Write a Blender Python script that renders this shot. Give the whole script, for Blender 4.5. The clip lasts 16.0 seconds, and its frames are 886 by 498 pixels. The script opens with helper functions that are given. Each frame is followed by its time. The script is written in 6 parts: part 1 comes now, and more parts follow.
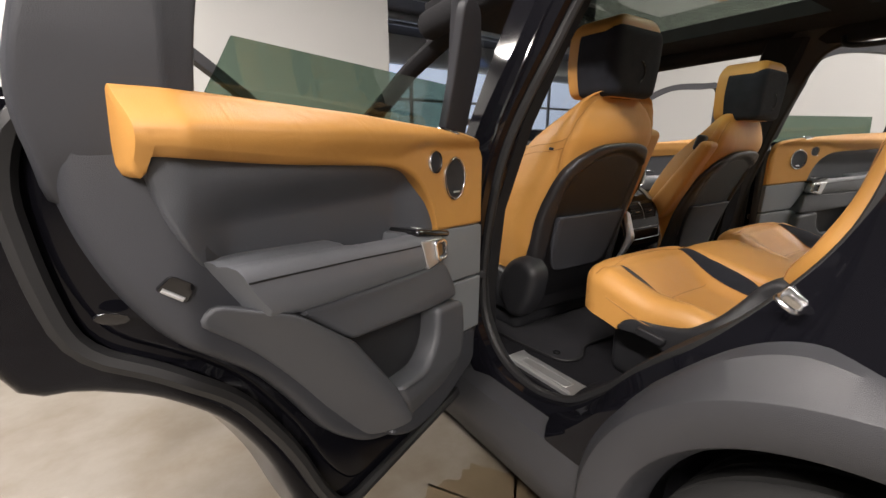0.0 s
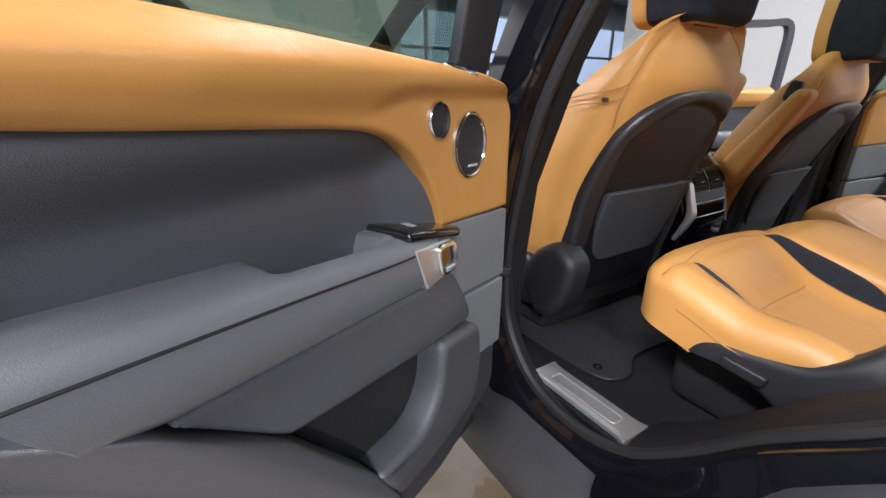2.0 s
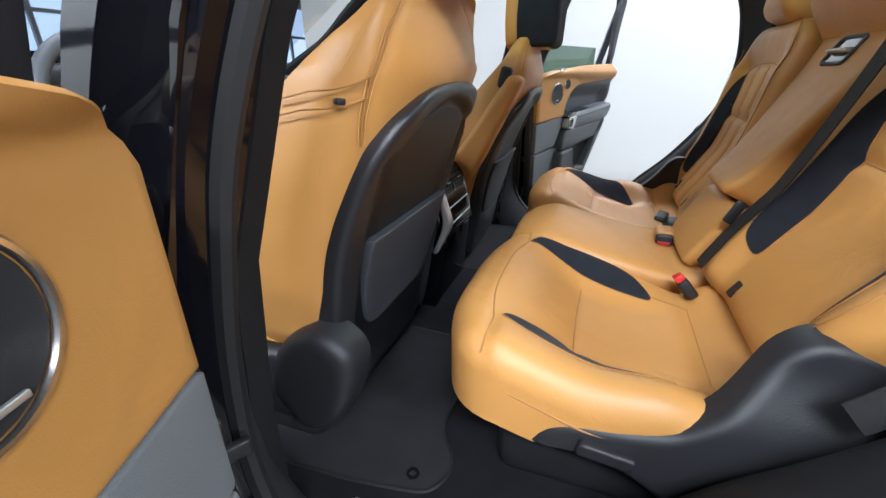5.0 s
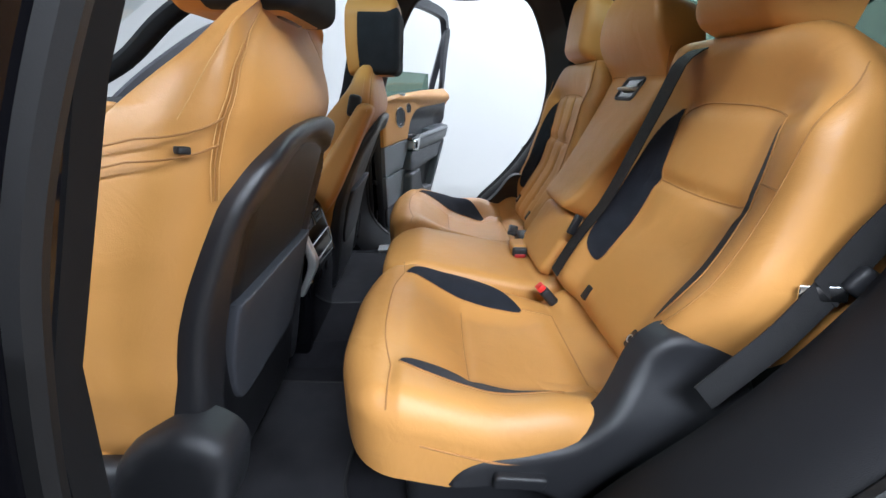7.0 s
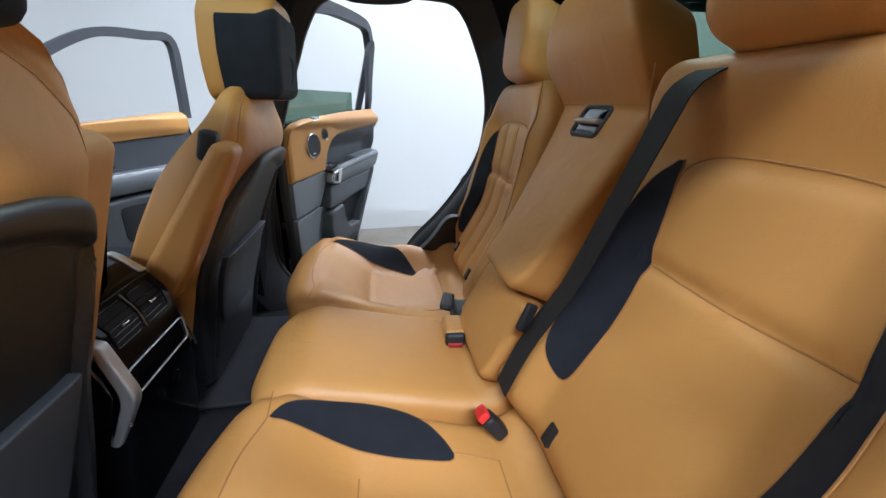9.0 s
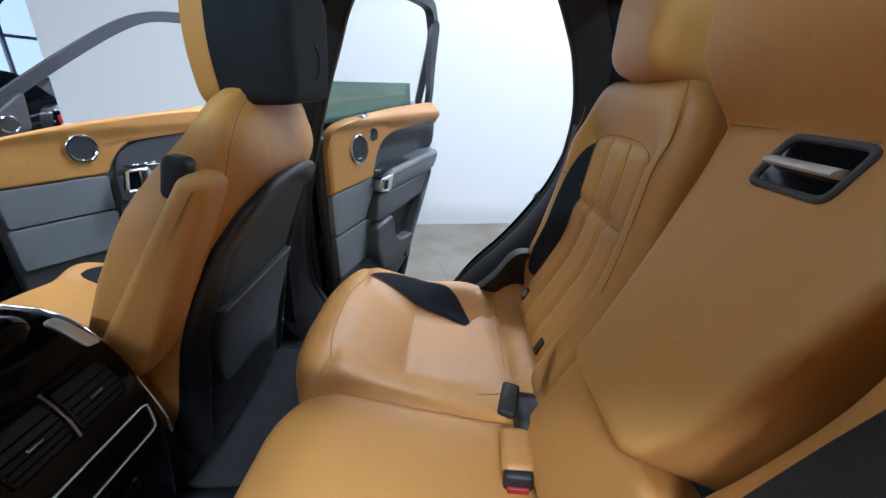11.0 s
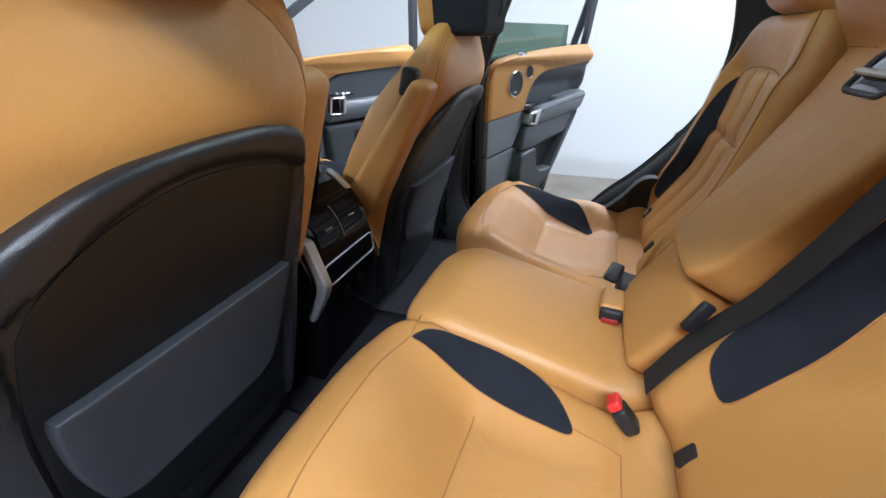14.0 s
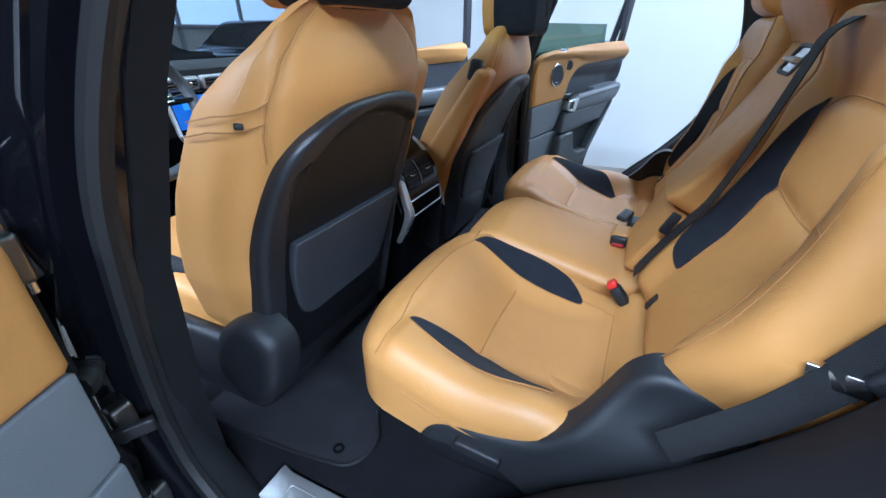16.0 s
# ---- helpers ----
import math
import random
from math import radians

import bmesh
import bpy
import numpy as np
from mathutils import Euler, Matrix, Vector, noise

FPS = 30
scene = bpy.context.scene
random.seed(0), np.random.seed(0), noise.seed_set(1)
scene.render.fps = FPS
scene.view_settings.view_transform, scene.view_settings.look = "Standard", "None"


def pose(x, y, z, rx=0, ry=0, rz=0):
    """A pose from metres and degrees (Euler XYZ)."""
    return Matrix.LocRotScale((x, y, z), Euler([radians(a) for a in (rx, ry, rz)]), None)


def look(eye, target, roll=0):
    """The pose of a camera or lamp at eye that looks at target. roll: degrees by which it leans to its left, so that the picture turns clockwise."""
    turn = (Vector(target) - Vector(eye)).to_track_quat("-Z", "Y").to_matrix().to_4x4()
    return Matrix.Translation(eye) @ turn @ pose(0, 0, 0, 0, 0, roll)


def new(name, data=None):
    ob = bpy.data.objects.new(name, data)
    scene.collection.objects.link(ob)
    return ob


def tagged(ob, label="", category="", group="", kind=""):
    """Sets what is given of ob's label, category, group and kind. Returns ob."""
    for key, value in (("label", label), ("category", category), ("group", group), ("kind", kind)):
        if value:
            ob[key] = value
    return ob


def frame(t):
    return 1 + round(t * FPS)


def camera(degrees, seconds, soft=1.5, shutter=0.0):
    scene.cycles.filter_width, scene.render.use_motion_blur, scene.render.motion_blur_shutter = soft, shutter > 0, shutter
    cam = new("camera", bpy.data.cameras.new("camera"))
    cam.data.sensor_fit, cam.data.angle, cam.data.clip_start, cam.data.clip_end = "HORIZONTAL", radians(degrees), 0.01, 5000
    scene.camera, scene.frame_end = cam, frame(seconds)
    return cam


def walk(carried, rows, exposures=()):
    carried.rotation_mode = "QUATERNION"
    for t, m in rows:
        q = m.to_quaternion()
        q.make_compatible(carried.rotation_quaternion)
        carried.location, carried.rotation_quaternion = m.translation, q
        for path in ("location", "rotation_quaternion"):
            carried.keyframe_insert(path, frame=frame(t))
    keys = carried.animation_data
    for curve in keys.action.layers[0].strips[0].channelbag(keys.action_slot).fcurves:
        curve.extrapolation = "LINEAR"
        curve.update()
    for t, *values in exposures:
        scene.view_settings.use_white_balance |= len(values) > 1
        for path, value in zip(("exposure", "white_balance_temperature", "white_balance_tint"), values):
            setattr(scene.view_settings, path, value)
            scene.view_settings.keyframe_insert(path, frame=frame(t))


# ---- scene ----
cam = camera(93.8, 16.0)
PATH = [
    (0, (-1.611, 0.651, 1.197), (-0.541, 2.267, 0.704), 0.0),
    (0.5, (-1.572, 0.703, 1.167), (-0.543, 2.328, 0.618), 0.2),
    (1, (-1.524, 0.747, 1.165), (-0.538, 2.38, 0.565), 0.0),
    (1.5, (-1.485, 0.821, 1.187), (-0.522, 2.45, 0.539), -0.2),
    (2, (-1.43, 0.905, 1.189), (-0.456, 2.509, 0.498), -0.2),
    (2.5, (-1.326, 0.99, 1.2), (-0.301, 2.548, 0.478), -0.5),
    (3, (-1.227, 1.07, 1.196), (-0.083, 2.533, 0.454), -0.8),
    (3.5, (-1.167, 1.139, 1.2), (0.147, 2.443, 0.444), -0.8),
    (4, (-1.143, 1.171, 1.203), (0.342, 2.272, 0.44), -0.9),
    (4.5, (-1.136, 1.195, 1.209), (0.491, 2.063, 0.433), -0.7),
    (5, (-1.121, 1.213, 1.213), (0.605, 1.856, 0.433), -0.6),
    (5.2, (-1.12, 1.223, 1.213), (0.637, 1.779, 0.435), -0.4),
    (7.3, (-1.069, 1.272, 1.253), (0.802, 1.159, 0.557), 0.1),
    (7.5, (-1.054, 1.271, 1.261), (0.819, 1.12, 0.575), -0.0),
    (8, (-0.96, 1.256, 1.263), (0.913, 1.024, 0.6), 0.6),
    (8.5, (-0.848, 1.196, 1.269), (1.024, 0.927, 0.617), 0.4),
    (8.7, (-0.802, 1.174, 1.271), (1.068, 0.901, 0.616), 0.1),
    (10.8, (-0.413, 1.122, 1.313), (1.455, 1.093, 0.6), 0.2),
    (11, (-0.403, 1.121, 1.315), (1.459, 1.152, 0.588), 0.2),
    (11.5, (-0.394, 1.124, 1.316), (1.446, 1.308, 0.553), 0.3),
    (12, (-0.417, 1.123, 1.308), (1.387, 1.441, 0.506), 0.3),
    (12.5, (-0.487, 1.119, 1.307), (1.278, 1.537, 0.466), 0.3),
    (13, (-0.57, 1.117, 1.297), (1.161, 1.607, 0.423), 0.3),
    (13.5, (-0.647, 1.121, 1.285), (1.054, 1.665, 0.384), 0.3),
    (14, (-0.705, 1.106, 1.288), (0.967, 1.709, 0.371), 0.1),
    (14.5, (-0.783, 1.08, 1.29), (0.864, 1.739, 0.366), 0.0),
    (15, (-0.861, 1.063, 1.292), (0.766, 1.772, 0.369), -0.1),
    (15.5, (-0.975, 1.043, 1.301), (0.633, 1.791, 0.377), -0.3),
    (16, (-1.056, 1.018, 1.295), (0.543, 1.785, 0.371), -0.4),
]
EXPOSURES = [(0.0, 0.0, 6900, 15), (0.5, 0.28, 6600, 14), (1.0, 0.46, 6350, 13), (2.0, 0.44, 6050, 15), (3.5, 0.43, 5700, 11), (5.0, 0.48, 5600, 9), (7.5, 0.48, 5450, 9), (8.5, 0.38, 5400, 9), (11.0, 0.42, 5200, 9), (12.5, 0.5, 5750, 10), (13.5, 0.58, 5600, 10), (14.5, 0.48, 5000, 9), (16.0, 0.42, 4600, 6)]
walk(cam, [(t, look(eye, target, roll)) for t, eye, target, roll in PATH], EXPOSURES)

# ---- light ----
world = bpy.data.worlds.new("world")
scene.world = world
world.use_nodes = True
world.node_tree.nodes["Background"].inputs[0].default_value = (0.75, 0.85, 1.0, 1)
world.node_tree.nodes["Background"].inputs[1].default_value = 0.3


def lamp(name, place, target, sx, sy, watts, colour=(1, 1, 1)):
    data = bpy.data.lights.new(name, "AREA")
    data.shape, data.size, data.size_y, data.energy, data.color = "RECTANGLE", sx, sy, watts, colour
    ob = new(name, data)
    ob.matrix_world = look(place, target)
    return ob


# the first tube is an added fill that brightens the rear seat backs
TUBES = [(0.2, 3.3), (-3.5, -3.2), (-3.5, 0.6), (-3.5, 4.4), (-2.0, -6.5), (2.3, -1.8), (2.7, 0.4), (2.2, 9.5), (8.0, 9.0)]
WATTS = (34, 420, 290, 290, 120, 105, 85, 18, 18)
for (tx, ty), watts in zip(TUBES, WATTS):
    lamp("tube_light", (tx, ty, 3.86), (tx, ty + 0.001, 0), 0.28, 2.4, watts, (1.0, 0.98, 0.95))


lamp("dome_light", (0.0, 1.19, 1.628), (0.0, 1.19, 0), 0.22, 0.06, 0.6, (1.0, 0.96, 0.9))


# ---- materials ----
def material(name, colour, rough=0.5, metal=0.0, grain=0.0, size=400.0, spread=0.12, patch=6.0, coat=0.0, kind="noise", tint=None, sheen=0.0, spec=0.5, wrinkle=0.0):
    """A surface with variation at two scales: broad patches of tone and a fine relief."""
    m = bpy.data.materials.new(name)
    m.use_nodes = True
    t = m.node_tree
    b = t.nodes["Principled BSDF"]
    b.inputs["Roughness"].default_value = rough
    b.inputs["Metallic"].default_value = metal
    b.inputs["Coat Weight"].default_value = coat
    b.inputs["Coat Roughness"].default_value = 0.04
    b.inputs["Sheen Weight"].default_value = sheen
    b.inputs["Specular IOR Level"].default_value = spec
    co = t.nodes.new("ShaderNodeTexCoord")
    n1 = t.nodes.new("ShaderNodeTexNoise")
    n1.inputs["Scale"].default_value, n1.inputs["Detail"].default_value = patch, 6.0
    t.links.new(co.outputs["Object"], n1.inputs["Vector"])
    ramp = t.nodes.new("ShaderNodeMix")
    ramp.data_type = "RGBA"
    other = tint or [c * (1 - spread) for c in colour]
    ramp.inputs[6].default_value = (*[min(1, c * (1 + spread * 0.6)) for c in colour], 1)
    ramp.inputs[7].default_value = (*other, 1)
    t.links.new(n1.outputs["Fac"], ramp.inputs[0])
    t.links.new(ramp.outputs[2], b.inputs["Base Color"])
    mr = t.nodes.new("ShaderNodeMapRange")
    mr.inputs[3].default_value, mr.inputs[4].default_value = max(0.0, rough - min(0.06, 0.4 * rough)), min(1.0, rough + min(0.06, 0.4 * rough))
    t.links.new(n1.outputs["Fac"], mr.inputs[0])
    t.links.new(mr.outputs[0], b.inputs["Roughness"])
    if grain:
        if kind == "cell":
            n2 = t.nodes.new("ShaderNodeTexVoronoi")
            out = "Distance"
        else:
            n2 = t.nodes.new("ShaderNodeTexNoise")
            n2.inputs["Detail"].default_value = 3.0
            out = "Fac"
        n2.inputs["Scale"].default_value = size
        t.links.new(co.outputs["Object"], n2.inputs["Vector"])
        bump = t.nodes.new("ShaderNodeBump")
        bump.inputs["Strength"].default_value = grain
        bump.inputs["Distance"].default_value = 0.0015
        t.links.new(n2.outputs[out], bump.inputs["Height"])
        if wrinkle:
            n3, soft_bump = t.nodes.new("ShaderNodeTexNoise"), t.nodes.new("ShaderNodeBump")
            n3.inputs["Scale"].default_value, n3.inputs["Detail"].default_value, n3.inputs["Distortion"].default_value = 16.0, 3.0, 0.8
            soft_bump.inputs["Strength"].default_value, soft_bump.inputs["Distance"].default_value = wrinkle, 0.006
            t.links.new(co.outputs["Object"], n3.inputs["Vector"])
            t.links.new(n3.outputs["Fac"], soft_bump.inputs["Height"])
            t.links.new(soft_bump.outputs[0], bump.inputs["Normal"])
        t.links.new(bump.outputs[0], b.inputs["Normal"])
    return m


def glow(name, colour, strength):
    m = bpy.data.materials.new(name)
    m.use_nodes = True
    b = m.node_tree.nodes["Principled BSDF"]
    b.inputs["Base Color"].default_value = (*colour, 1)
    b.inputs["Emission Color"].default_value = (*colour, 1)
    b.inputs["Emission Strength"].default_value = strength
    return m


def pane(name, colour, gloss=0.06):
    """Tinted glass: what passes through takes the tint, and the face mirrors a little."""
    m = bpy.data.materials.new(name)
    m.use_nodes = True
    t = m.node_tree
    t.nodes.remove(t.nodes["Principled BSDF"])
    a, g, mix, fr = (t.nodes.new("ShaderNode" + k) for k in ("BsdfTransparent", "BsdfGlossy", "MixShader", "LayerWeight"))
    a.inputs[0].default_value = (*colour, 1)
    g.inputs["Roughness"].default_value = 0.02
    fr.inputs["Blend"].default_value = 0.5
    power, scale = t.nodes.new("ShaderNodeMath"), t.nodes.new("ShaderNodeMath")
    power.operation, scale.operation = "POWER", "MULTIPLY_ADD"
    power.inputs[1].default_value = 4.5
    scale.inputs[1].default_value, scale.inputs[2].default_value = 0.7, gloss
    t.links.new(fr.outputs["Facing"], power.inputs[0])
    t.links.new(power.outputs[0], scale.inputs[0])
    t.links.new(scale.outputs[0], mix.inputs[0])
    t.links.new(a.outputs[0], mix.inputs[1])
    t.links.new(g.outputs[0], mix.inputs[2])
    t.links.new(mix.outputs[0], t.nodes["Material Output"].inputs[0])
    return m


TAN = material("tan_leather", (0.52, 0.256, 0.066), 0.46, wrinkle=0.35, grain=0.10, size=700, spread=0.06, patch=9, kind="cell")
TAN_SEAM = material("tan_seam", (0.36, 0.17, 0.048), 0.7, grain=0.2, size=900, spread=0.15)
TAN_THREAD = material("tan_thread", (0.62, 0.36, 0.13), 0.7, grain=0.3, size=1500, spread=0.1)
SUEDE = material("dark_suede", (0.017, 0.019, 0.026), 0.92, grain=0.25, size=1100, spread=0.3, patch=30, sheen=0.04, spec=0.2)
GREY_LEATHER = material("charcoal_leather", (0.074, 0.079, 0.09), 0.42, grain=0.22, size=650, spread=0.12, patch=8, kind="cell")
GREY_PLASTIC = material("charcoal_plastic", (0.064, 0.067, 0.075), 0.48, grain=0.25, size=900, spread=0.15, patch=7, kind="cell")
SOFT_TRIM = material("soft_black_trim", (0.024, 0.025, 0.029), 0.62, grain=0.2, size=900, spread=0.2, patch=9, kind="cell")
TRIM_BLACK = material("black_trim", (0.011, 0.011, 0.013), 0.6, grain=0.2, size=900, spread=0.2, patch=9, kind="cell", spec=0.22)
CLADDING = material("arch_plastic", (0.041, 0.042, 0.047), 0.42, grain=0.25, size=900, spread=0.2, patch=5, kind="cell")
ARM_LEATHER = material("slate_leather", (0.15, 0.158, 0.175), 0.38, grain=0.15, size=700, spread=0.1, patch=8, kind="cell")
FRAME_TRIM = material("frame_trim", (0.036, 0.038, 0.045), 0.5, grain=0.2, size=900, spread=0.12, patch=6, kind="cell")
# pale, half-metallic colour stands in for chrome mirroring the bright outdoors
PULL_GLINT = material("pull_bar_glint", (0.8, 0.8, 0.8), 0.45, metal=0.5, spread=0.08, patch=30)
GREY_PANEL = material("slate_panel", (0.17, 0.183, 0.2), 0.55, grain=0.22, size=800, spread=0.1, patch=7, kind="cell")
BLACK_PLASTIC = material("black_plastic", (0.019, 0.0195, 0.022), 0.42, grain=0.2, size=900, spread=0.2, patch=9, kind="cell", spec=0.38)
FIELD = material("woven_shell_field", (0.007, 0.007, 0.008), 0.34, grain=0.2, size=900, spread=0.2, patch=12, spec=0.4, kind="cell")
POCKET = material("pocket_vinyl", (0.036, 0.038, 0.045), 0.55, grain=0.2, size=900, spread=0.12, patch=9, spec=0.4, kind="cell")
SHELL = material("seat_shell_plastic", (0.014, 0.014, 0.016), 0.36, grain=0.2, size=900, spread=0.2, patch=9, kind="cell", spec=0.6)
CONSOLE_GLOSS = material("console_gloss", (0.003, 0.003, 0.004), 0.1, spec=0.16, spread=0.1, patch=3)
PIANO = material("gloss_black", (0.006, 0.006, 0.007), 0.12, coat=0.6, spread=0.1, patch=3)
PAINT = material("black_paint", (0.005, 0.005, 0.007), 0.05, spec=0.22, spread=0.1, patch=2)
JAMB_PAINT = material("jamb_paint", (0.005, 0.005, 0.007), 0.06, spec=0.38, spread=0.1, patch=3)
RUBBER = material("rubber", (0.013, 0.013, 0.014), 0.55, grain=0.1, size=600, spread=0.2)
TYRE = material("tyre_rubber", (0.018, 0.018, 0.018), 0.8, grain=0.4, size=300, spread=0.3)
CARPET = material("black_carpet", (0.014, 0.014, 0.017), 0.95, grain=1.0, size=1300, spread=0.4, patch=25, spec=0.15)
MATFAB = material("mat_carpet", (0.029, 0.029, 0.033), 0.95, grain=1.0, size=1000, spread=0.35, patch=18, spec=0.15)
CHROME = material("satin_chrome", (0.72, 0.72, 0.73), 0.22, metal=1.0, spread=0.08, patch=20)
ALLOY = material("brushed_alloy", (0.68, 0.69, 0.7), 0.42, metal=0.85, grain=0.1, size=900, spread=0.12, patch=12)
STEEL = material("oiled_steel", (0.3, 0.29, 0.28), 0.38, metal=1.0, spread=0.3, patch=40)
MESH = material("speaker_mesh", (0.014, 0.016, 0.02), 0.6, grain=0.5, size=2600, spread=0.2, patch=40, kind="cell")
HEADLINER = material("headliner", (0.02, 0.02, 0.022), 0.95, grain=0.6, size=1200, spread=0.2, patch=12, spec=0.1)
WEBBING = material("belt_webbing", (0.008, 0.008, 0.009), 0.75, grain=0.8, size=900, spread=0.2, patch=60)
RED = material("buckle_red", (0.72, 0.03, 0.025), 0.4, spread=0.1)
# buckle red again, darkened for the shade by the middle seat
SHADED_RED = material("shaded_buckle_red", (0.35, 0.02, 0.018), 0.45, spread=0.1)
WHITE_PAINT = material("white_wall_paint", (0.47, 0.475, 0.465), 0.75, grain=0.2, size=60, spread=0.03, patch=0.8)
# for the unseen walls, kept dark so gloss paint mirrors little and bounce stays low
UNSEEN_WALL = material("unseen_dark_wall", (0.11, 0.11, 0.115), 0.8, grain=0.3, size=40, spread=0.15, patch=1.2)
CEILING = material("dark_ceiling", (0.1, 0.1, 0.11), 0.85, grain=0.5, size=12, spread=0.4, patch=2.5)
DUCT = material("galvanised_duct", (0.4, 0.41, 0.42), 0.45, metal=0.7, spread=0.25, patch=4)
FRAME = material("window_frame", (0.3, 0.31, 0.33), 0.5, spread=0.15, patch=6)
DASH = material("dash_top", (0.03, 0.031, 0.034), 0.6, grain=0.3, size=800, spread=0.1, kind="cell")
CAR_GREY = material("car_grey_paint", (0.3, 0.31, 0.33), 0.2, metal=0.5, coat=1.0, spread=0.05)
SCREEN = glow("screen_face", (0.02, 0.07, 0.25), 1.2)
SCREEN_DIM = glow("dim_screen_face", (0.02, 0.03, 0.09), 0.35)
ICON_DIM = glow("screen_tile", (0.08, 0.25, 0.6), 0.8)
LABEL = material("paper_label", (0.6, 0.6, 0.58), 0.6, spread=0.08, patch=40)
ICON = glow("screen_icon", (0.6, 0.8, 1.0), 1.2)
LAMP = glow("lamp_face", (1.0, 0.97, 0.92), 14.0)
DAYLIGHT = glow("daylight_pane", (0.52, 0.62, 0.82), 0.9)
SIDE_GLASS = pane("side_glass", (0.45, 0.54, 0.48))
CLEAR_GLASS = pane("clear_glass", (0.93, 0.95, 0.94))
ROOF_GLASS = pane("roof_glass", (0.56, 0.62, 0.57))


def concrete():
    m = material("polished_concrete", (0.17, 0.152, 0.126), 0.42, grain=0.12, size=30, spread=0.2, patch=1.1)
    t = m.node_tree
    b = t.nodes["Principled BSDF"]
    co = t.nodes.new("ShaderNodeTexCoord")
    n = t.nodes.new("ShaderNodeTexNoise")
    n.inputs["Scale"].default_value, n.inputs["Detail"].default_value, n.inputs["Roughness"].default_value = 3.2, 9.0, 0.62
    t.links.new(co.outputs["Object"], n.inputs["Vector"])
    r = t.nodes.new("ShaderNodeValToRGB")
    r.color_ramp.elements[0].position, r.color_ramp.elements[0].color = 0.36, (0.62, 0.54, 0.42, 1)
    r.color_ramp.elements[1].position, r.color_ramp.elements[1].color = 0.6, (1, 1, 1, 1)
    t.links.new(n.outputs["Fac"], r.inputs[0])
    mul = t.nodes.new("ShaderNodeMix")
    mul.data_type, mul.blend_type = "RGBA", "MULTIPLY"
    mul.inputs[0].default_value = 0.7
    old = b.inputs["Base Color"].links[0].from_socket
    t.links.new(old, mul.inputs[6])
    t.links.new(r.outputs[0], mul.inputs[7])
    t.links.new(mul.outputs[2], b.inputs["Base Color"])
    return m


CLEAR_LAMP = material("frosted_lens", (0.8, 0.82, 0.85), 0.1, coat=1.0, spread=0.05)
CONCRETE = concrete()
DAMP = material("damp_concrete", (0.125, 0.095, 0.06), 0.3, grain=0.1, size=40, spread=0.3, patch=6)


# ---- mesh helpers ----
def thing(name, place, label, category, group="", kind=""):
    ob = new(name)
    ob.location = place
    ob.empty_display_size = 0.1
    return tagged(ob, label, category, group, kind)


def part(name, vf, mat, parent=None, label="", smooth=True):
    """Links one mesh, in world places, under a thing or a part."""
    verts, faces = vf
    me = bpy.data.meshes.new(name)
    me.from_pydata([tuple(map(float, v)) for v in verts], [], faces)
    bm = bmesh.new()
    bm.from_mesh(me)
    bmesh.ops.recalc_face_normals(bm, faces=bm.faces)
    for f in bm.faces:
        f.smooth = smooth
    if smooth:
        for e in bm.edges:
            if len(e.link_faces) == 2 and e.calc_face_angle(0) > 0.75:
                e.smooth = False
    bm.to_mesh(me)
    bm.free()
    me.materials.append(mat)
    ob = new(name, me)
    deep, up = 0, parent
    while up is not None:
        deep, up = deep + 1, up.parent
    if deep > 2:
        parent = parent.parent
    if parent is not None:
        ob.parent = parent
        if parent.type == "EMPTY":
            ob.matrix_parent_inverse = Matrix.Translation(-parent.location)
    return tagged(ob, label)


def solo(name, vf, mat, label, category, group="", kind="", smooth=True):
    return tagged(part(name, vf, mat, None, "", smooth), label, category, group, kind)


def merge(*many):
    verts, faces = [], []
    for v, f in many:
        k = len(verts)
        verts += [tuple(p) for p in v]
        faces += [[i + k for i in q] for q in f]
    return verts, faces


def moved(vf, f):
    return [f(*p) for p in vf[0]], vf[1]


def curve(pts, n, closed=False):
    """A smooth line through the points, n points evenly along it."""
    p = np.array(pts, float)
    m = len(p)
    idx = lambda i: p[i % m] if closed else p[min(max(i, 0), m - 1)]
    out = []
    for i in range(m if closed else m - 1):
        a, b, c, d = idx(i - 1), idx(i), idx(i + 1), idx(i + 2)
        for s in np.linspace(0, 1, 12, endpoint=False):
            out.append(0.5 * (2 * b + (c - a) * s + (2 * a - 5 * b + 4 * c - d) * s**2 + (3 * b - a - 3 * c + d) * s**3))
    out.append(p[0] if closed else p[-1])
    out = np.array(out)
    run = np.r_[0, np.cumsum(np.linalg.norm(np.diff(out, axis=0), axis=1))]
    at = np.linspace(0, run[-1], n + 1)[:-1] if closed else np.linspace(0, run[-1], n)
    return np.stack([np.interp(at, run, out[:, k]) for k in range(out.shape[1])], 1)


def rounded(pts, r=0.03, n=5):
    """A closed polygon whose corners are rounded; an entry (u, v, r) sets its own radius."""
    out = []
    m = len(pts)
    for i in range(m):
        a, b, c = (np.array(pts[(i + k) % m][:2], float) for k in (-1, 0, 1))
        rr = pts[i][2] if len(pts[i]) > 2 else r
        la, lc = np.linalg.norm(a - b), np.linalg.norm(c - b)
        d = min(rr, la * 0.45, lc * 0.45)
        p, q = b + (a - b) / la * d, b + (c - b) / lc * d
        for s in np.linspace(0, 1, n):
            out.append((1 - s) ** 2 * p + 2 * s * (1 - s) * b + s * s * q)
    return np.array(out)


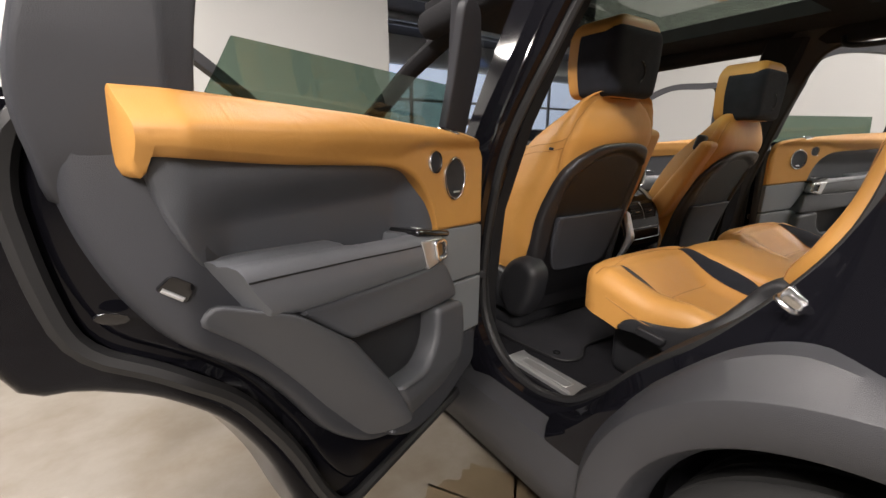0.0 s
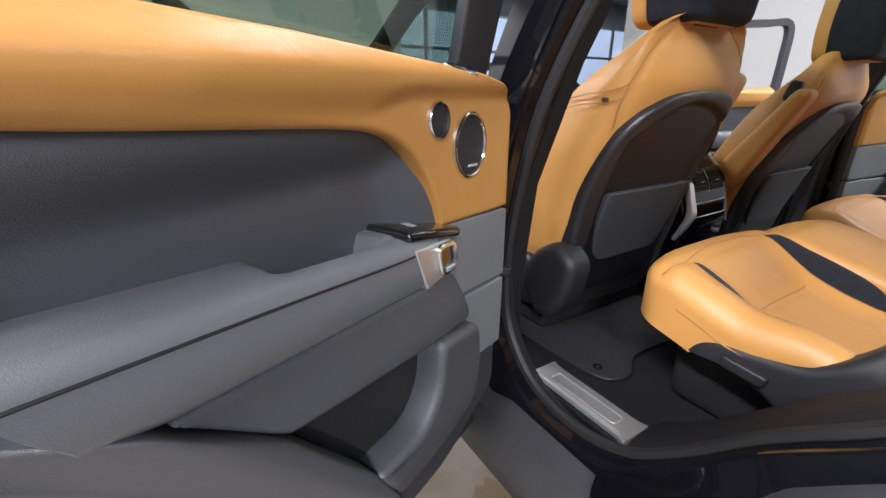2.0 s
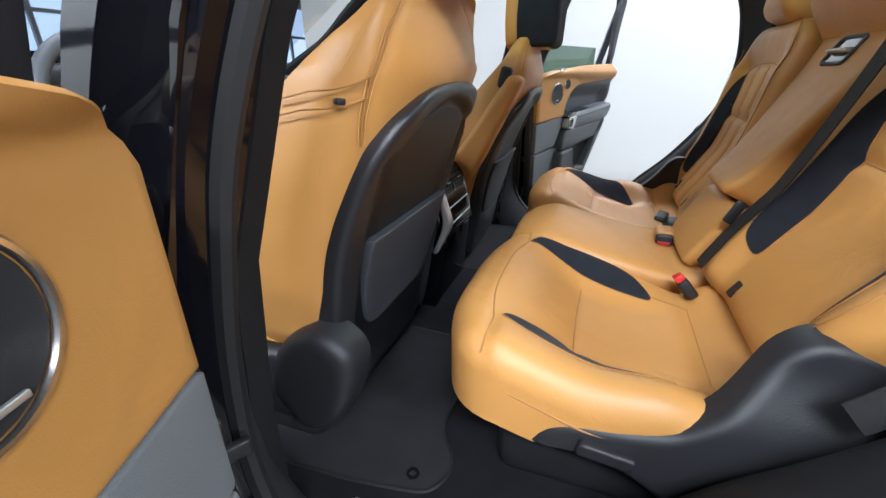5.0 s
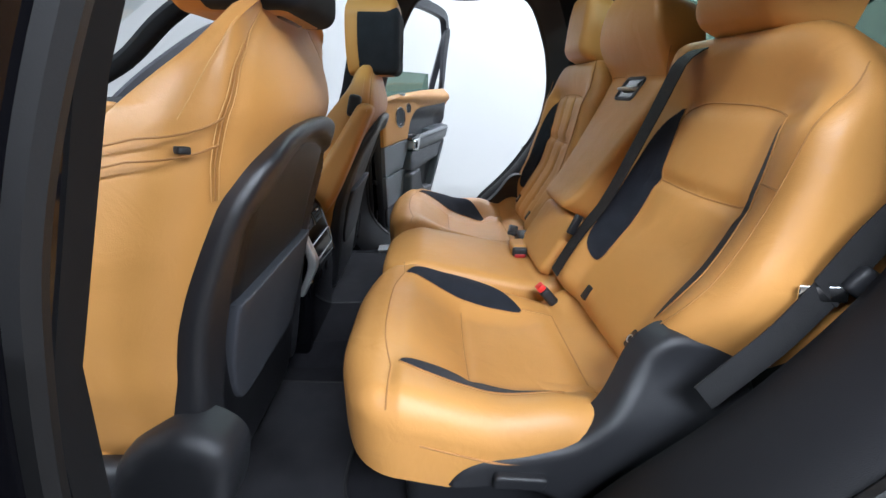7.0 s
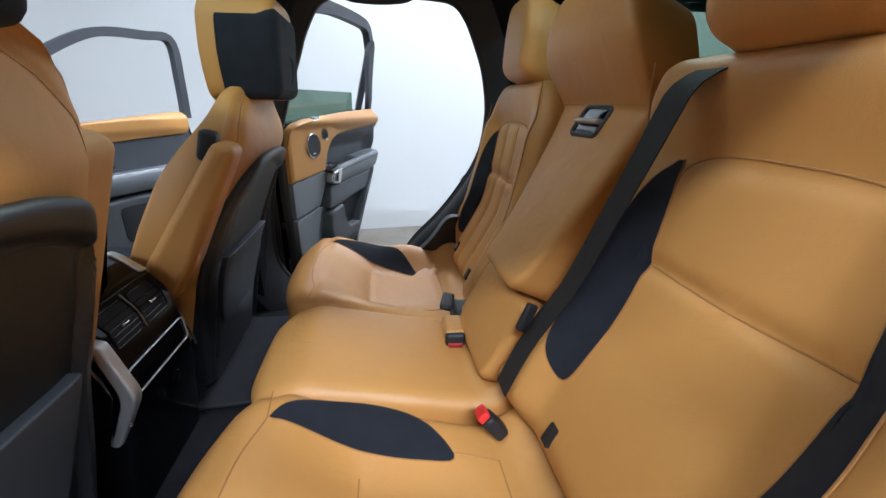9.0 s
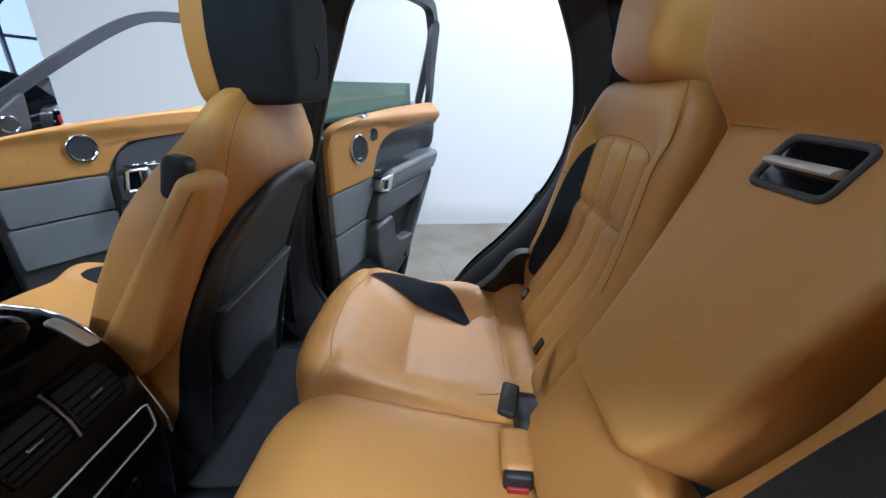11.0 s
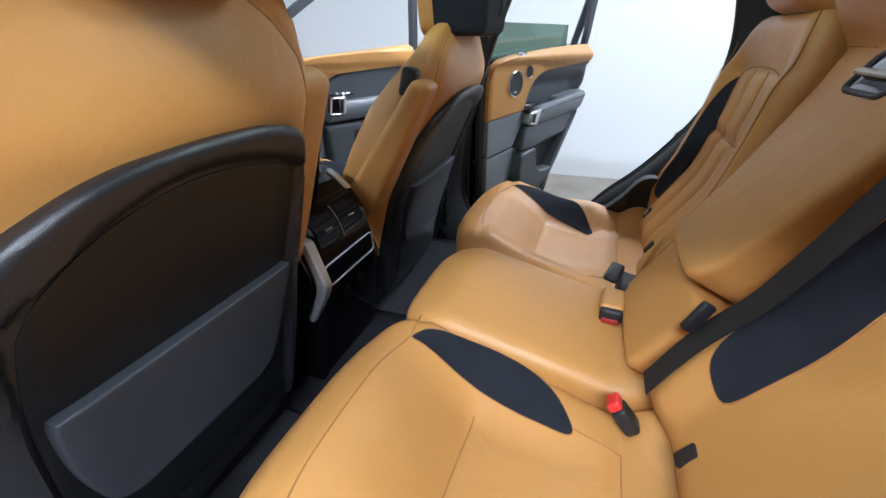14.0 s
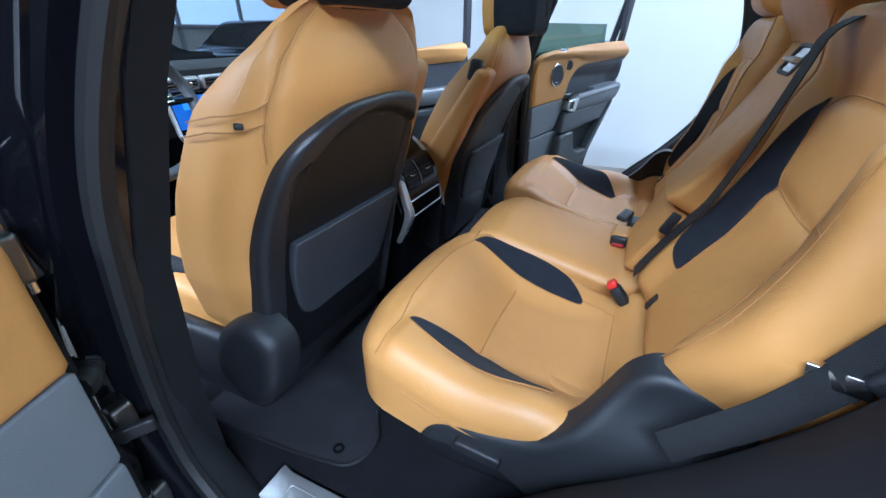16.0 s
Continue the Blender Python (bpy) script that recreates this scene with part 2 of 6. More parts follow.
def even(loop, n):
    """A closed line at n even steps, with its corners kept as they are."""
    q = np.vstack([loop, loop[:1]])
    run = np.r_[0, np.cumsum(np.linalg.norm(np.diff(q, axis=0), axis=1))]
    at = np.linspace(0, run[-1], n + 1)[:-1]
    return np.stack([np.interp(at, run, q[:, k]) for k in range(q.shape[1])], 1)


def pad(loop, place, h=None, r=0.02, d=0.05, rings=12, centre=None, n=0, back=True):
    """A stuffed or moulded piece: its face fills the loop (u, v) with the relief h(u, v), its edge rolls over by r and goes back by d.
    place(u, v, w) gives the point in the world."""
    o = even(np.array(loop, float), n) if n else np.array(loop, float)
    m = len(o)
    c = np.array(centre if centre is not None else o.mean(0), float)
    t = np.roll(o, -1, 0) - np.roll(o, 1, 0)
    nor = np.stack([t[:, 1], -t[:, 0]], 1) / (np.linalg.norm(t, axis=1)[:, None] + 1e-9)
    area = np.sum(o[:, 0] * np.roll(o[:, 1], -1) - np.roll(o[:, 0], -1) * o[:, 1])
    if area < 0:
        nor = -nor
    relief = h or (lambda u, v: 0.0)
    verts, faces = [place(c[0], c[1], relief(*c))], []
    inner = o - nor * r
    levels = [(c + (inner - c) * s, 0.0) for s in (np.arange(1, rings + 1) / rings) ** 0.85]
    steps = 5
    for k in range(1, steps + 1):
        a = math.pi / 2 * k / steps
        levels.append((o - nor * r * (1 - math.sin(a)), -r * (1 - math.cos(a))))
    deep = d if callable(d) else (lambda u, v: d)
    for pts, drop in levels:
        for u, v in pts:
            verts.append(place(u, v, relief(u, v) + drop))
    for u, v in o:
        verts.append(place(u, v, relief(u, v) - max(deep(u, v), r + 0.001)))
    levels.append((o, 0.0))
    for i in range(m):
        faces.append([0, 1 + i, 1 + (i + 1) % m])
    for k in range(len(levels) - 1):
        a, b = 1 + k * m, 1 + (k + 1) * m
        for i in range(m):
            j = (i + 1) % m
            faces.append([a + i, b + i, b + j, a + j])
    if back:
        last = 1 + (len(levels) - 1) * m
        verts.append(place(c[0], c[1], relief(*c) - max(deep(*c), r + 0.001)))
        for i in range(m):
            faces.append([last + (i + 1) % m, last + i, len(verts) - 1])
    return verts, faces


def tube(path, r, n=8, closed=False, squash=1.0):
    p = np.array(path, float)
    m = len(p)
    tan = (np.roll(p, -1, 0) - np.roll(p, 1, 0)) if closed else np.gradient(p, axis=0)
    tan /= np.linalg.norm(tan, axis=1)[:, None] + 1e-9
    ref = np.array([0, 0, 1.0]) if abs(tan[0][2]) < 0.9 else np.array([1.0, 0, 0])
    a = np.cross(tan[0], ref)
    verts, faces = [], []
    for i in range(m):
        a = a - tan[i] * (a @ tan[i])
        a /= np.linalg.norm(a) + 1e-9
        b = np.cross(tan[i], a)
        rr = r[i] if hasattr(r, "__len__") else r
        for k in range(n):
            g = 2 * math.pi * k / n
            verts.append(p[i] + rr * (math.cos(g) * a + squash * math.sin(g) * b))
    for i in range(m if closed else m - 1):
        for k in range(n):
            q, w = i * n, ((i + 1) % m) * n
            faces.append([q + k, q + (k + 1) % n, w + (k + 1) % n, w + k])
    if not closed:
        faces.append(list(range(n))[::-1])
        faces.append([(m - 1) * n + k for k in range(n)])
    return verts, faces


def loft(loops, cap=True, ring=True):
    """Skin over lines of as many points each."""
    n = len(loops[0])
    verts = [p for q in loops for p in q]
    faces = []
    for i in range(len(loops) - 1):
        for k in range(n if ring else n - 1):
            a, b = i * n, (i + 1) * n
            faces.append([a + k, a + (k + 1) % n, b + (k + 1) % n, b + k])
    if cap and ring:
        faces.append(list(range(n))[::-1])
        faces.append([(len(loops) - 1) * n + k for k in range(n)])
    return verts, faces


def slab(path_a, path_b, thick):
    """A sheet between two lines, with thickness along the given vector."""
    t = np.array(thick, float)
    loops = []
    for a, b in zip(np.array(path_a, float), np.array(path_b, float)):
        loops.append([a, b, b + t, a + t])
    return loft(loops)


def rbox(c, s, r=0.01, n=3, turn=None):
    """A box with rounded edges."""
    cx, cy, cz = c
    sx, sy, sz = (x / 2 for x in s)
    r = min(r, sx * 0.98, sy * 0.98, sz * 0.98)

    def ring(inset, z):
        out = []
        rr = max(r - inset, 1e-4)
        for qx, qy, a0 in ((1, 1, 0), (-1, 1, 90), (-1, -1, 180), (1, -1, 270)):
            for k in range(n + 1):
                a = radians(a0 + 90 * k / n)
                out.append((qx * (sx - r) + rr * math.cos(a), qy * (sy - r) + rr * math.sin(a), z))
        return out

    loops = []
    for k in range(n + 1):
        a = radians(90 * k / n)
        loops.append(ring(r * (1 - math.sin(a)), -sz + r * (1 - math.cos(a))))
    for k in range(n, -1, -1):
        a = radians(90 * k / n)
        loops.append(ring(r * (1 - math.sin(a)), sz - r * (1 - math.cos(a))))
    v, f = loft(loops)
    m = turn or Matrix()
    return [Vector(c) + m.to_3x3() @ Vector(p) for p in v], f


def disc(place, r, w0, w1, n=28, bevel=0.002):
    """A round button, ring filling or plate in a local frame: place(u, v, w)."""
    loops = []
    for rad, w in ((r, w0), (r, w1 - bevel), (r - bevel, w1)):
        loops.append([place(rad * math.cos(2 * math.pi * k / n), rad * math.sin(2 * math.pi * k / n), w) for k in range(n)])
    return loft(loops)


def hoop(place, r, thick, w, n=36):
    return tube([place(r * math.cos(2 * math.pi * k / n), r * math.sin(2 * math.pi * k / n), w) for k in range(n)], thick, 8, True)


def gauss(x, s):
    return math.exp(-0.5 * (x / s) ** 2)


def smooth01(x, a, b):
    s = min(1.0, max(0.0, (x - a) / (b - a)))
    return s * s * (3 - 2 * s)


# ---- the garage ----
def wall(name, a, b, z0, z1, thick, mat, label):
    a, b = Vector((*a, 0)), Vector((*b, 0))
    side = (b - a).normalized().cross(Vector((0, 0, 1))) * thick
    loop = [a, b, b + side, a + side]
    return solo(name, loft([[(p.x, p.y, z) for p in loop] for z in (z0, z1)]), mat, label, "wall", kind="structure", smooth=False)


def pad_flat(loop):
    return pad(loop, lambda u, v, w: (u, v, 0.0015 + w), None, r=0.0005, d=0.004, rings=6)


solo("floor", loft([[(-9, -14, z), (19, -14, z), (19, 13, z), (-9, 13, z)] for z in (-0.2, 0.0)]), CONCRETE, "polished beige concrete garage floor with stains", "floor", kind="structure", smooth=False)
solo("ceiling", loft([[(-9, -14, z), (19, -14, z), (19, 13, z), (-9, 13, z)] for z in (4.3, 4.5)]), CEILING, "dark exposed garage ceiling", "ceiling", kind="structure", smooth=False)
stain = [(-0.80 + (0.30 + 0.05 * math.sin(3 * a + 1) + 0.03 * math.sin(7 * a) + 0.02 * math.sin(13 * a + 2) + 0.012 * math.sin(29 * a) + 0.008 * math.sin(47 * a + 1)) * math.cos(a), 1.45 + (0.24 + 0.04 * math.sin(4 * a) + 0.03 * math.sin(9 * a + 1) + 0.012 * math.sin(31 * a)) * math.sin(a)) for a in np.linspace(0, 6.283, 300, endpoint=False)]
solo("floor_stain", pad_flat(stain), DAMP, "brown damp patch on the concrete beside the car", "stain", kind="structure", smooth=False)
solo("floor_joint", loft([[(1.2, 0.83, z), (3.86, 1.517, z), (3.86, 1.509, z), (1.2, 0.822, z)] for z in (-0.01, 0.001)]), DAMP, "dark saw-cut joint in the concrete floor", "floor joint", kind="structure", smooth=False)
for k, (py, pz, pr) in enumerate(((7.4, 4.25, 0.05), (8.3, 4.16, 0.14), (9.4, 4.26, 0.04), (10.6, 4.2, 0.10), (11.3, 4.25, 0.05))):
    solo("ceiling_pipe", tube([(-6.5, py, pz), (18.5, py, pz)], pr, 12), DUCT, "galvanised pipe under the dark garage ceiling", "pipe", "ceiling pipes")
wall("wall_east", (4.793, -14), (3.42, 4.6), 0, 4.3, 0.2, WHITE_PAINT, "plain white painted garage wall")
wall("wall_far_east", (19, -14), (19, 13), 0, 4.3, 0.2, WHITE_PAINT, "plain white painted garage wall")
# west and south walls are never in view; added to darken reflections and bounce
wall("wall_west", (-7, -14), (-7, 13), 0, 4.3, -0.2, UNSEEN_WALL, "plain dark grey wall out of view, added to keep reflections dark")
wall("wall_south", (-9, -13.5), (19, -13.5), 0, 4.3, -0.2, UNSEEN_WALL, "plain dark grey wall out of view, added to keep reflections dark")
wall("wall_north", (-9, 12.5), (3.0, 12.5), 0, 4.3, -0.2, WHITE_PAINT, "white painted end wall of the garage")
wall("wall_north_low", (3.0, 12.5), (19, 12.5), 0, 0.5, -0.2, WHITE_PAINT, "low white wall under the glazed doors")
wall("wall_north_head", (3.0, 12.5), (19, 12.5), 3.5, 4.3, -0.2, WHITE_PAINT, "white wall over the glazed doors")
wall("wall_return", (3.62, 4.6), (19, 4.6), 0, 4.3, 0.2, WHITE_PAINT, "white wall that turns away beside the glazed bay")
wall("wall_partition", (-9, 6.4), (1.15, 6.4), 0, 4.3, 0.25, WHITE_PAINT, "white painted partition wall ending in a free edge")

glazing = thing("glazed_door", (11, 12.4, 0.5), "wide glazed garage doors letting in blue daylight", "garage door", kind="structure")
for k in range(8):
    x0 = 3.0 + 2.0 * k
    for q in range(3):
        z0 = 0.5 + 1.0 * q
        part("pane", loft([[(x0 + 0.05, 12.42, z), (x0 + 1.95, 12.42, z), (x0 + 1.95, 12.44, z), (x0 + 0.05, 12.44, z)] for z in (z0 + 0.04, z0 + 0.96)]), DAYLIGHT if q else WHITE_PAINT, glazing, smooth=False)
        part("rail", rbox((x0 + 1.0, 12.40, z0), (2.0, 0.08, 0.08), 0.01), FRAME, glazing)
    part("stile", rbox((x0, 12.40, 2.0), (0.1, 0.1, 3.0), 0.01), FRAME, glazing)
# every tube gets a batten, the added fill over the bonnet too
for tx, ty in TUBES:
    fixture = thing("tube_fixture", (tx, ty, 4.3), "white ceiling batten light, switched on; the first one is added fill", "light", "tube lights")
    part("housing", rbox((tx, ty, 4.05), (0.34, 2.5, 0.1), 0.02), FRAME, fixture)
    part("diffuser", rbox((tx, ty, 3.975), (0.3, 2.44, 0.05), 0.012), LAMP, fixture)
    for dy in (-0.9, 0.9):
        part("hanger", tube([(tx, ty + dy, 4.09), (tx, ty + dy, 4.31)], 0.012), FRAME, fixture)

# ---- the car's body ----
# the inner line of a rear door opening, as (y, z)
OPENING = [(1.585, 0.76), (1.56, 0.66), (1.48, 0.575), (1.36, 0.545), (1.235, 0.575), (1.14, 0.655), (1.045, 0.765), (0.955, 0.852),
           (0.882, 0.935), (0.818, 1.03), (0.782, 1.12), (0.768, 1.25), (0.792, 1.38), (0.824, 1.46), (0.862, 1.535), (0.905, 1.58), (0.97, 1.594), (1.10, 1.598),
           (1.22, 1.600), (1.32, 1.578), (1.375, 1.51), (1.42, 1.41), (1.48, 1.27), (1.535, 1.10), (1.575, 0.92)]
body = thing("car", (0, 1.8, 0.0), "gloss black sport utility car with all its doors open", "car")
for s, side in ((-1, "left"), (1, "right")):
    ring = curve(OPENING, 150, True)
    seal = [(s * (0.845 - 0.10 * smooth01(z, 1.1, 1.65)), y, z) for y, z in ring]
    part("door_seal", tube(seal, 0.013, 8, True), RUBBER, body, "black rubber door seal")
    lip = [(s * (0.872 - 0.10 * smooth01(z, 1.1, 1.65)), y, z) for y, z in ring]

    def wider(g, out):
        c = np.array([1.12, 1.1])
        t = np.roll(g, -1, 0) - np.roll(g, 1, 0)
        nor = np.stack([t[:, 1], -t[:, 0]], 1) / np.linalg.norm(t, axis=1)[:, None]
        sign = np.sign(np.sum((g - c) * nor))
        return g + nor * sign * out

    loops = []
    for out, x in ((0.0, 0.84), (0.004, 0.88), (0.03, 0.9), (0.062, 0.915)):
        loops.append([(s * (x - 0.10 * smooth01(z, 1.1, 1.65)), y, z) for y, z in wider(ring, out)])
    part("door_frame", loft(loops, cap=False), JAMB_PAINT, body, "gloss black door opening frame")
    loops = []
    for out, x in ((-0.004, 0.835), (0.02, 0.805), (0.07, 0.765), (0.11, 0.75)):
        loops.append([(s * (x - 0.10 * smooth01(z, 1.1, 1.65)), y, z) for y, z in wider(ring, out)])
    part("opening_trim", loft(loops, cap=False), SOFT_TRIM, body)
    # moulded trim inside the foot of the opening, from the sill up to the rear pillar
    foot = np.array([p for p in ring if p[0] < 1.25 and p[1] < 1.22])
    loops = []
    for out, x in ((-0.004, 0.832), (-0.009, 0.822), (-0.013, 0.79), (-0.014, 0.75), (-0.008, 0.715), (0.01, 0.69)):
        side_line = wider(ring, out)
        loops.append([(s * (x - 0.08 * smooth01(z, 1.1, 1.65)), y, z) for (y, z), p in zip(side_line, ring) if p[0] < 1.25 and p[1] < 1.22])
    part("wheelhouse_trim", loft(loops, cap=False, ring=False), TRIM_BLACK, body, "charcoal plastic trim over the wheel house")
    # centre pillar: painted outside, trimmed inside
    outer, inner = [], []
    for z, y0, y1, x in ((0.50, 1.60, 1.86, 0.90), (0.75, 1.60, 1.80, 0.905), (1.0, 1.575, 1.72, 0.90), (1.25, 1.50, 1.63, 0.875), (1.45, 1.43, 1.57, 0.83), (1.62, 1.36, 1.52, 0.785)):
        outer.append([(s * x, y0, z), (s * x, y1, z), (s * (x - 0.08), y1, z), (s * (x - 0.08), y0, z)])
        xi = x - 0.085
        inner.append([(s * xi, y0 + 0.0, z), (s * xi, y1 + 0.02, z), (s * (xi - 0.055), y1 - 0.01, z), (s * (xi - 0.078), (y0 + y1) / 2, z), (s * (xi - 0.058), y0 + 0.02, z)])
    part("centre_pillar", loft(outer), JAMB_PAINT, body)
    part("pillar_trim", loft([[p for p in q] for q in inner]), HEADLINER, body, "black plastic pillar trim")
    # sill
    part("sill", slab([(s * 0.93, y, 0.52) for y in np.linspace(1.05, 3.0, 12)], [(s * 0.70, y, 0.535) for y in np.linspace(1.05, 3.0, 12)], (0, 0, -0.12)), PAINT, body)
    plate = rounded([(s * 0.715, 1.262, 0.006), (s * 0.722, 1.285, 0.01), (s * 0.722, 1.505, 0.01), (s * 0.715, 1.528, 0.006), (s * 0.80, 1.528, 0.006), (s * 0.792, 1.51, 0.01), (s * 0.792, 1.28, 0.01), (s * 0.80, 1.262, 0.006)], n=4)
    scuff = part("scuff_plate", pad(plate, lambda u, v, w: (u, v, 0.549 + w), None, r=0.003, d=0.012, rings=3), ALLOY, body, "brushed aluminium sill plate")
    bead = rounded([(s * 0.742, 1.305), (s * 0.742, 1.485), (s * 0.774, 1.485), (s * 0.774, 1.305)], 0.008)
    part("raised_bead", tube([(u, v, 0.549) for u, v in bead], 0.002, 6, True), ALLOY, scuff)
    part("raised_bead", tube([(s * 0.784, 1.28, 0.549), (s * 0.784, 1.51, 0.549)], 0.0018, 6), ALLOY, scuff)
    rock = []
    for y in np.linspace(1.02, 2.95, 14):
        rock.append([(s * 0.90, y, 0.54), (s * 0.955, y, 0.525), (s * 0.972, y, 0.45), (s * 0.955, y, 0.36), (s * 0.88, y, 0.30), (s * 0.8, y, 0.32)])
    part("rocker_cladding", loft(rock), CLADDING, body, "dark grey sill cladding")
    # rear quarter: painted panel over a grey wheel arch
    def arch(a, k):
        return (0.64 + 0.385 * k * math.cos(a), 0.45 + 0.375 * k * math.sin(a))
    angles = np.linspace(radians(-30), radians(205), 120)
    loops = []
    crest = lambda a: 0.105 * gauss(math.degrees(a) - 71.0, 12.0 if math.degrees(a) < 71.0 else 6.5)
    for k, x, f in ((0.93, 0.89, 0), (0.975, 0.955, 0), (0.995, 0.972, 0), (1.0, 0.974, 0), (1.185, 0.982, 0), (1.19, 0.981, 0), (1.197, 0.977, 0), (1.25, 0.953, 0.9), (1.268, 0.925, 1.0)):
        loops.append([(s * x, *arch(a, k + f * crest(a))) for a in angles])
    part("arch_cladding", loft(loops, cap=False, ring=False), CLADDING, body, "dark grey wheel arch cladding")
    loops = []
    for k, x in ((0.94, 0.90), (0.96, 0.70), (0.96, 0.55)):
        loops.append([(s * x, *arch(a, k)) for a in angles])
    part("arch_liner", loft(loops, cap=False, ring=False), BLACK_PLASTIC, body)
    low = [(1.24, 0.56), (1.15, 0.63), (1.05, 0.76), (0.95, 0.86), (0.88, 0.945), (0.815, 1.04), (0.775, 1.13), (0.755, 1.20)]
    upp = curve(low, 40)
    far = curve([(1.15, 0.45), (1.05, 0.6), (0.95, 0.75), (0.8, 0.84), (0.6, 0.87), (0.3, 0.85), (0.0, 0.75), (-0.3, 0.8), (-0.5, 1.0), (-0.45, 1.20)], 40)
    loops = []
    for f in np.linspace(0, 1, 8):
        q = upp * (1 - f) + far * f
        loops.append([(s * (0.905 + 0.05 * math.sin(min(1, f * 3) * 1.57) - 0.10 * smooth01(z, 1.1, 1.65)), y, z) for y, z in q])
    part("quarter_panel", loft(loops, cap=False, ring=False), PAINT, body, "gloss black rear quarter panel")
    # rear pillar trim between the opening and the boot
    a = curve([(1.0, 0.70), (0.88, 0.90), (0.76, 1.08), (0.72, 1.26), (0.73, 1.40), (0.77, 1.50), (0.82, 1.60)], 30)
    b = curve([(0.72, 0.70), (0.64, 0.90), (0.58, 1.08), (0.56, 1.26), (0.55, 1.40), (0.55, 1.50), (0.55, 1.62)], 30)
    part("rear_pillar_trim", slab([(s * (0.76 - 0.10 * smooth01(z, 1.1, 1.65)), y, z) for y, z in a], [(s * (0.70 - 0.10 * smooth01(z, 1.1, 1.65)), y, z) for y, z in b], (s * 0.06, 0, 0)), HEADLINER, body)
    part("rear_side_trim", slab([(s * 0.70, y, 1.20) for y in np.linspace(-0.4, 0.60, 8)], [(s * 0.76, y, 0.55) for y in np.linspace(-0.4, 0.60, 8)], (s * 0.03, 0, 0)), BLACK_PLASTIC, body)
    part("quarter_window", slab([(s * 0.70, y, 1.20) for y in np.linspace(-0.3, 0.60, 8)], [(s * 0.64, y, 1.58) for y in np.linspace(-0.3, 0.60, 8)], (s * 0.004, 0, 0)), SIDE_GLASS, body, "green tinted quarter window")
    # roof rail
    rail = [(s * (0.70 + 0.03 * math.sin((y + 0.5) / 3 * 3.1)), y, 1.595 + 0.045 * math.sin((y + 0.6) / 3.4 * 3.1)) for y in np.linspace(-0.4, 2.1, 24)]
    part("roof_rail", tube(rail, 0.05, 10), HEADLINER, body)
    pil = curve([(s * 0.64, 2.02, 1.61), (s * 0.70, 2.27, 1.49), (s * 0.745, 2.48, 1.352), (s * 0.785, 2.71, 1.25), (s * 0.82, 2.93, 1.14)], 20)
    part("windscreen_pillar", tube(pil, 0.042, 10, squash=0.8), HEADLINER, body)
    low_pil = [(s * 0.83, 2.95, 1.15), (s * 0.84, 2.86, 0.8), (s * 0.83, 2.84, 0.52)]
    part("front_pillar", tube(curve(low_pil, 8), 0.07, 10), BLACK_PLASTIC, body)
# roof with a glazed middle
for x0, x1, y0, y1 in ((-0.72, -0.40, -0.4, 2.12), (0.40, 0.72, -0.4, 2.12), (-0.40, 0.40, -0.4, 0.45), (-0.40, 0.40, 1.95, 2.12), (-0.40, 0.40, 1.14, 1.24)):
    part("headliner", loft([[(x0, y0, z), (x1, y0, z), (x1, y1, z), (x0, y1, z)] for z in (1.645, 1.70)]), HEADLINER, body, smooth=False)
part("roof_glass", loft([[(-0.44, 0.4, z), (0.44, 0.4, z), (0.44, 2.0, z), (-0.44, 2.0, z)] for z in (1.704, 1.71)]), ROOF_GLASS, body, "green tinted panoramic roof glass", smooth=False)
part("windscreen", slab([(x, 2.1, 1.66) for x in np.linspace(-0.64, 0.64, 9)], [(x, 3.02, 1.15) for x in np.linspace(-0.80, 0.80, 9)], (0, 0.004, 0.004)), CLEAR_GLASS, body)
part("bonnet", loft([[(x, 3.05, 1.10 - 0.06 * (x / 0.9) ** 2), (x, 3.7, 1.06 - 0.06 * (x / 0.9) ** 2), (x, 4.2, 0.98 - 0.08 * (x / 0.9) ** 2), (x, 4.35, 0.8), (x, 3.05, 0.8)] for x in np.linspace(-0.9, 0.9, 16)]), PAINT, body)
for s in (-1, 1):
    loops = []
    for y in np.linspace(2.88, 4.32, 16):
        top = 1.02 - 0.12 * smooth01(y, 3.6, 4.35)
        foot = 0.78 if 3.1 < y < 4.0 else 0.45
        loops.append([(s * 0.86, y, top), (s * 0.925, y, top - 0.05), (s * 0.945, y, 0.5 * (top + foot)), (s * 0.94, y, foot), (s * 0.88, y, foot)])
    part("front_wing", loft(loops), PAINT, body, "gloss black front wing")
part("front_bumper", rbox((0, 4.34, 0.62), (1.78, 0.16, 0.46), 0.06), PAINT, body, "gloss black front bumper")
part("rear_bumper", rbox((0, -0.44, 0.58), (1.78, 0.16, 0.4), 0.06), PAINT, body, "gloss black rear bumper")
part("tailgate", loft([[(-0.72, -0.42, z), (0.72, -0.42, z), (0.72, -0.36, z), (-0.72, -0.36, z)] for z in (0.5, 1.15)]), BLACK_PLASTIC, body)
part("rear_window", loft([[(-0.66, -0.42 + (z - 1.15) * 0.3, z), (0.66, -0.42 + (z - 1.15) * 0.3, z), (0.66, -0.414 + (z - 1.15) * 0.3, z), (-0.66, -0.414 + (z - 1.15) * 0.3, z)] for z in (1.15, 1.65)]), SIDE_GLASS, body, smooth=False)
part("boot_side", slab([(-0.72, y, 0.6) for y in np.linspace(-0.4, 0.7, 6)], [(-0.70, y, 1.15) for y in np.linspace(-0.4, 0.7, 6)], (-0.04, 0, 0)), BLACK_PLASTIC, body)
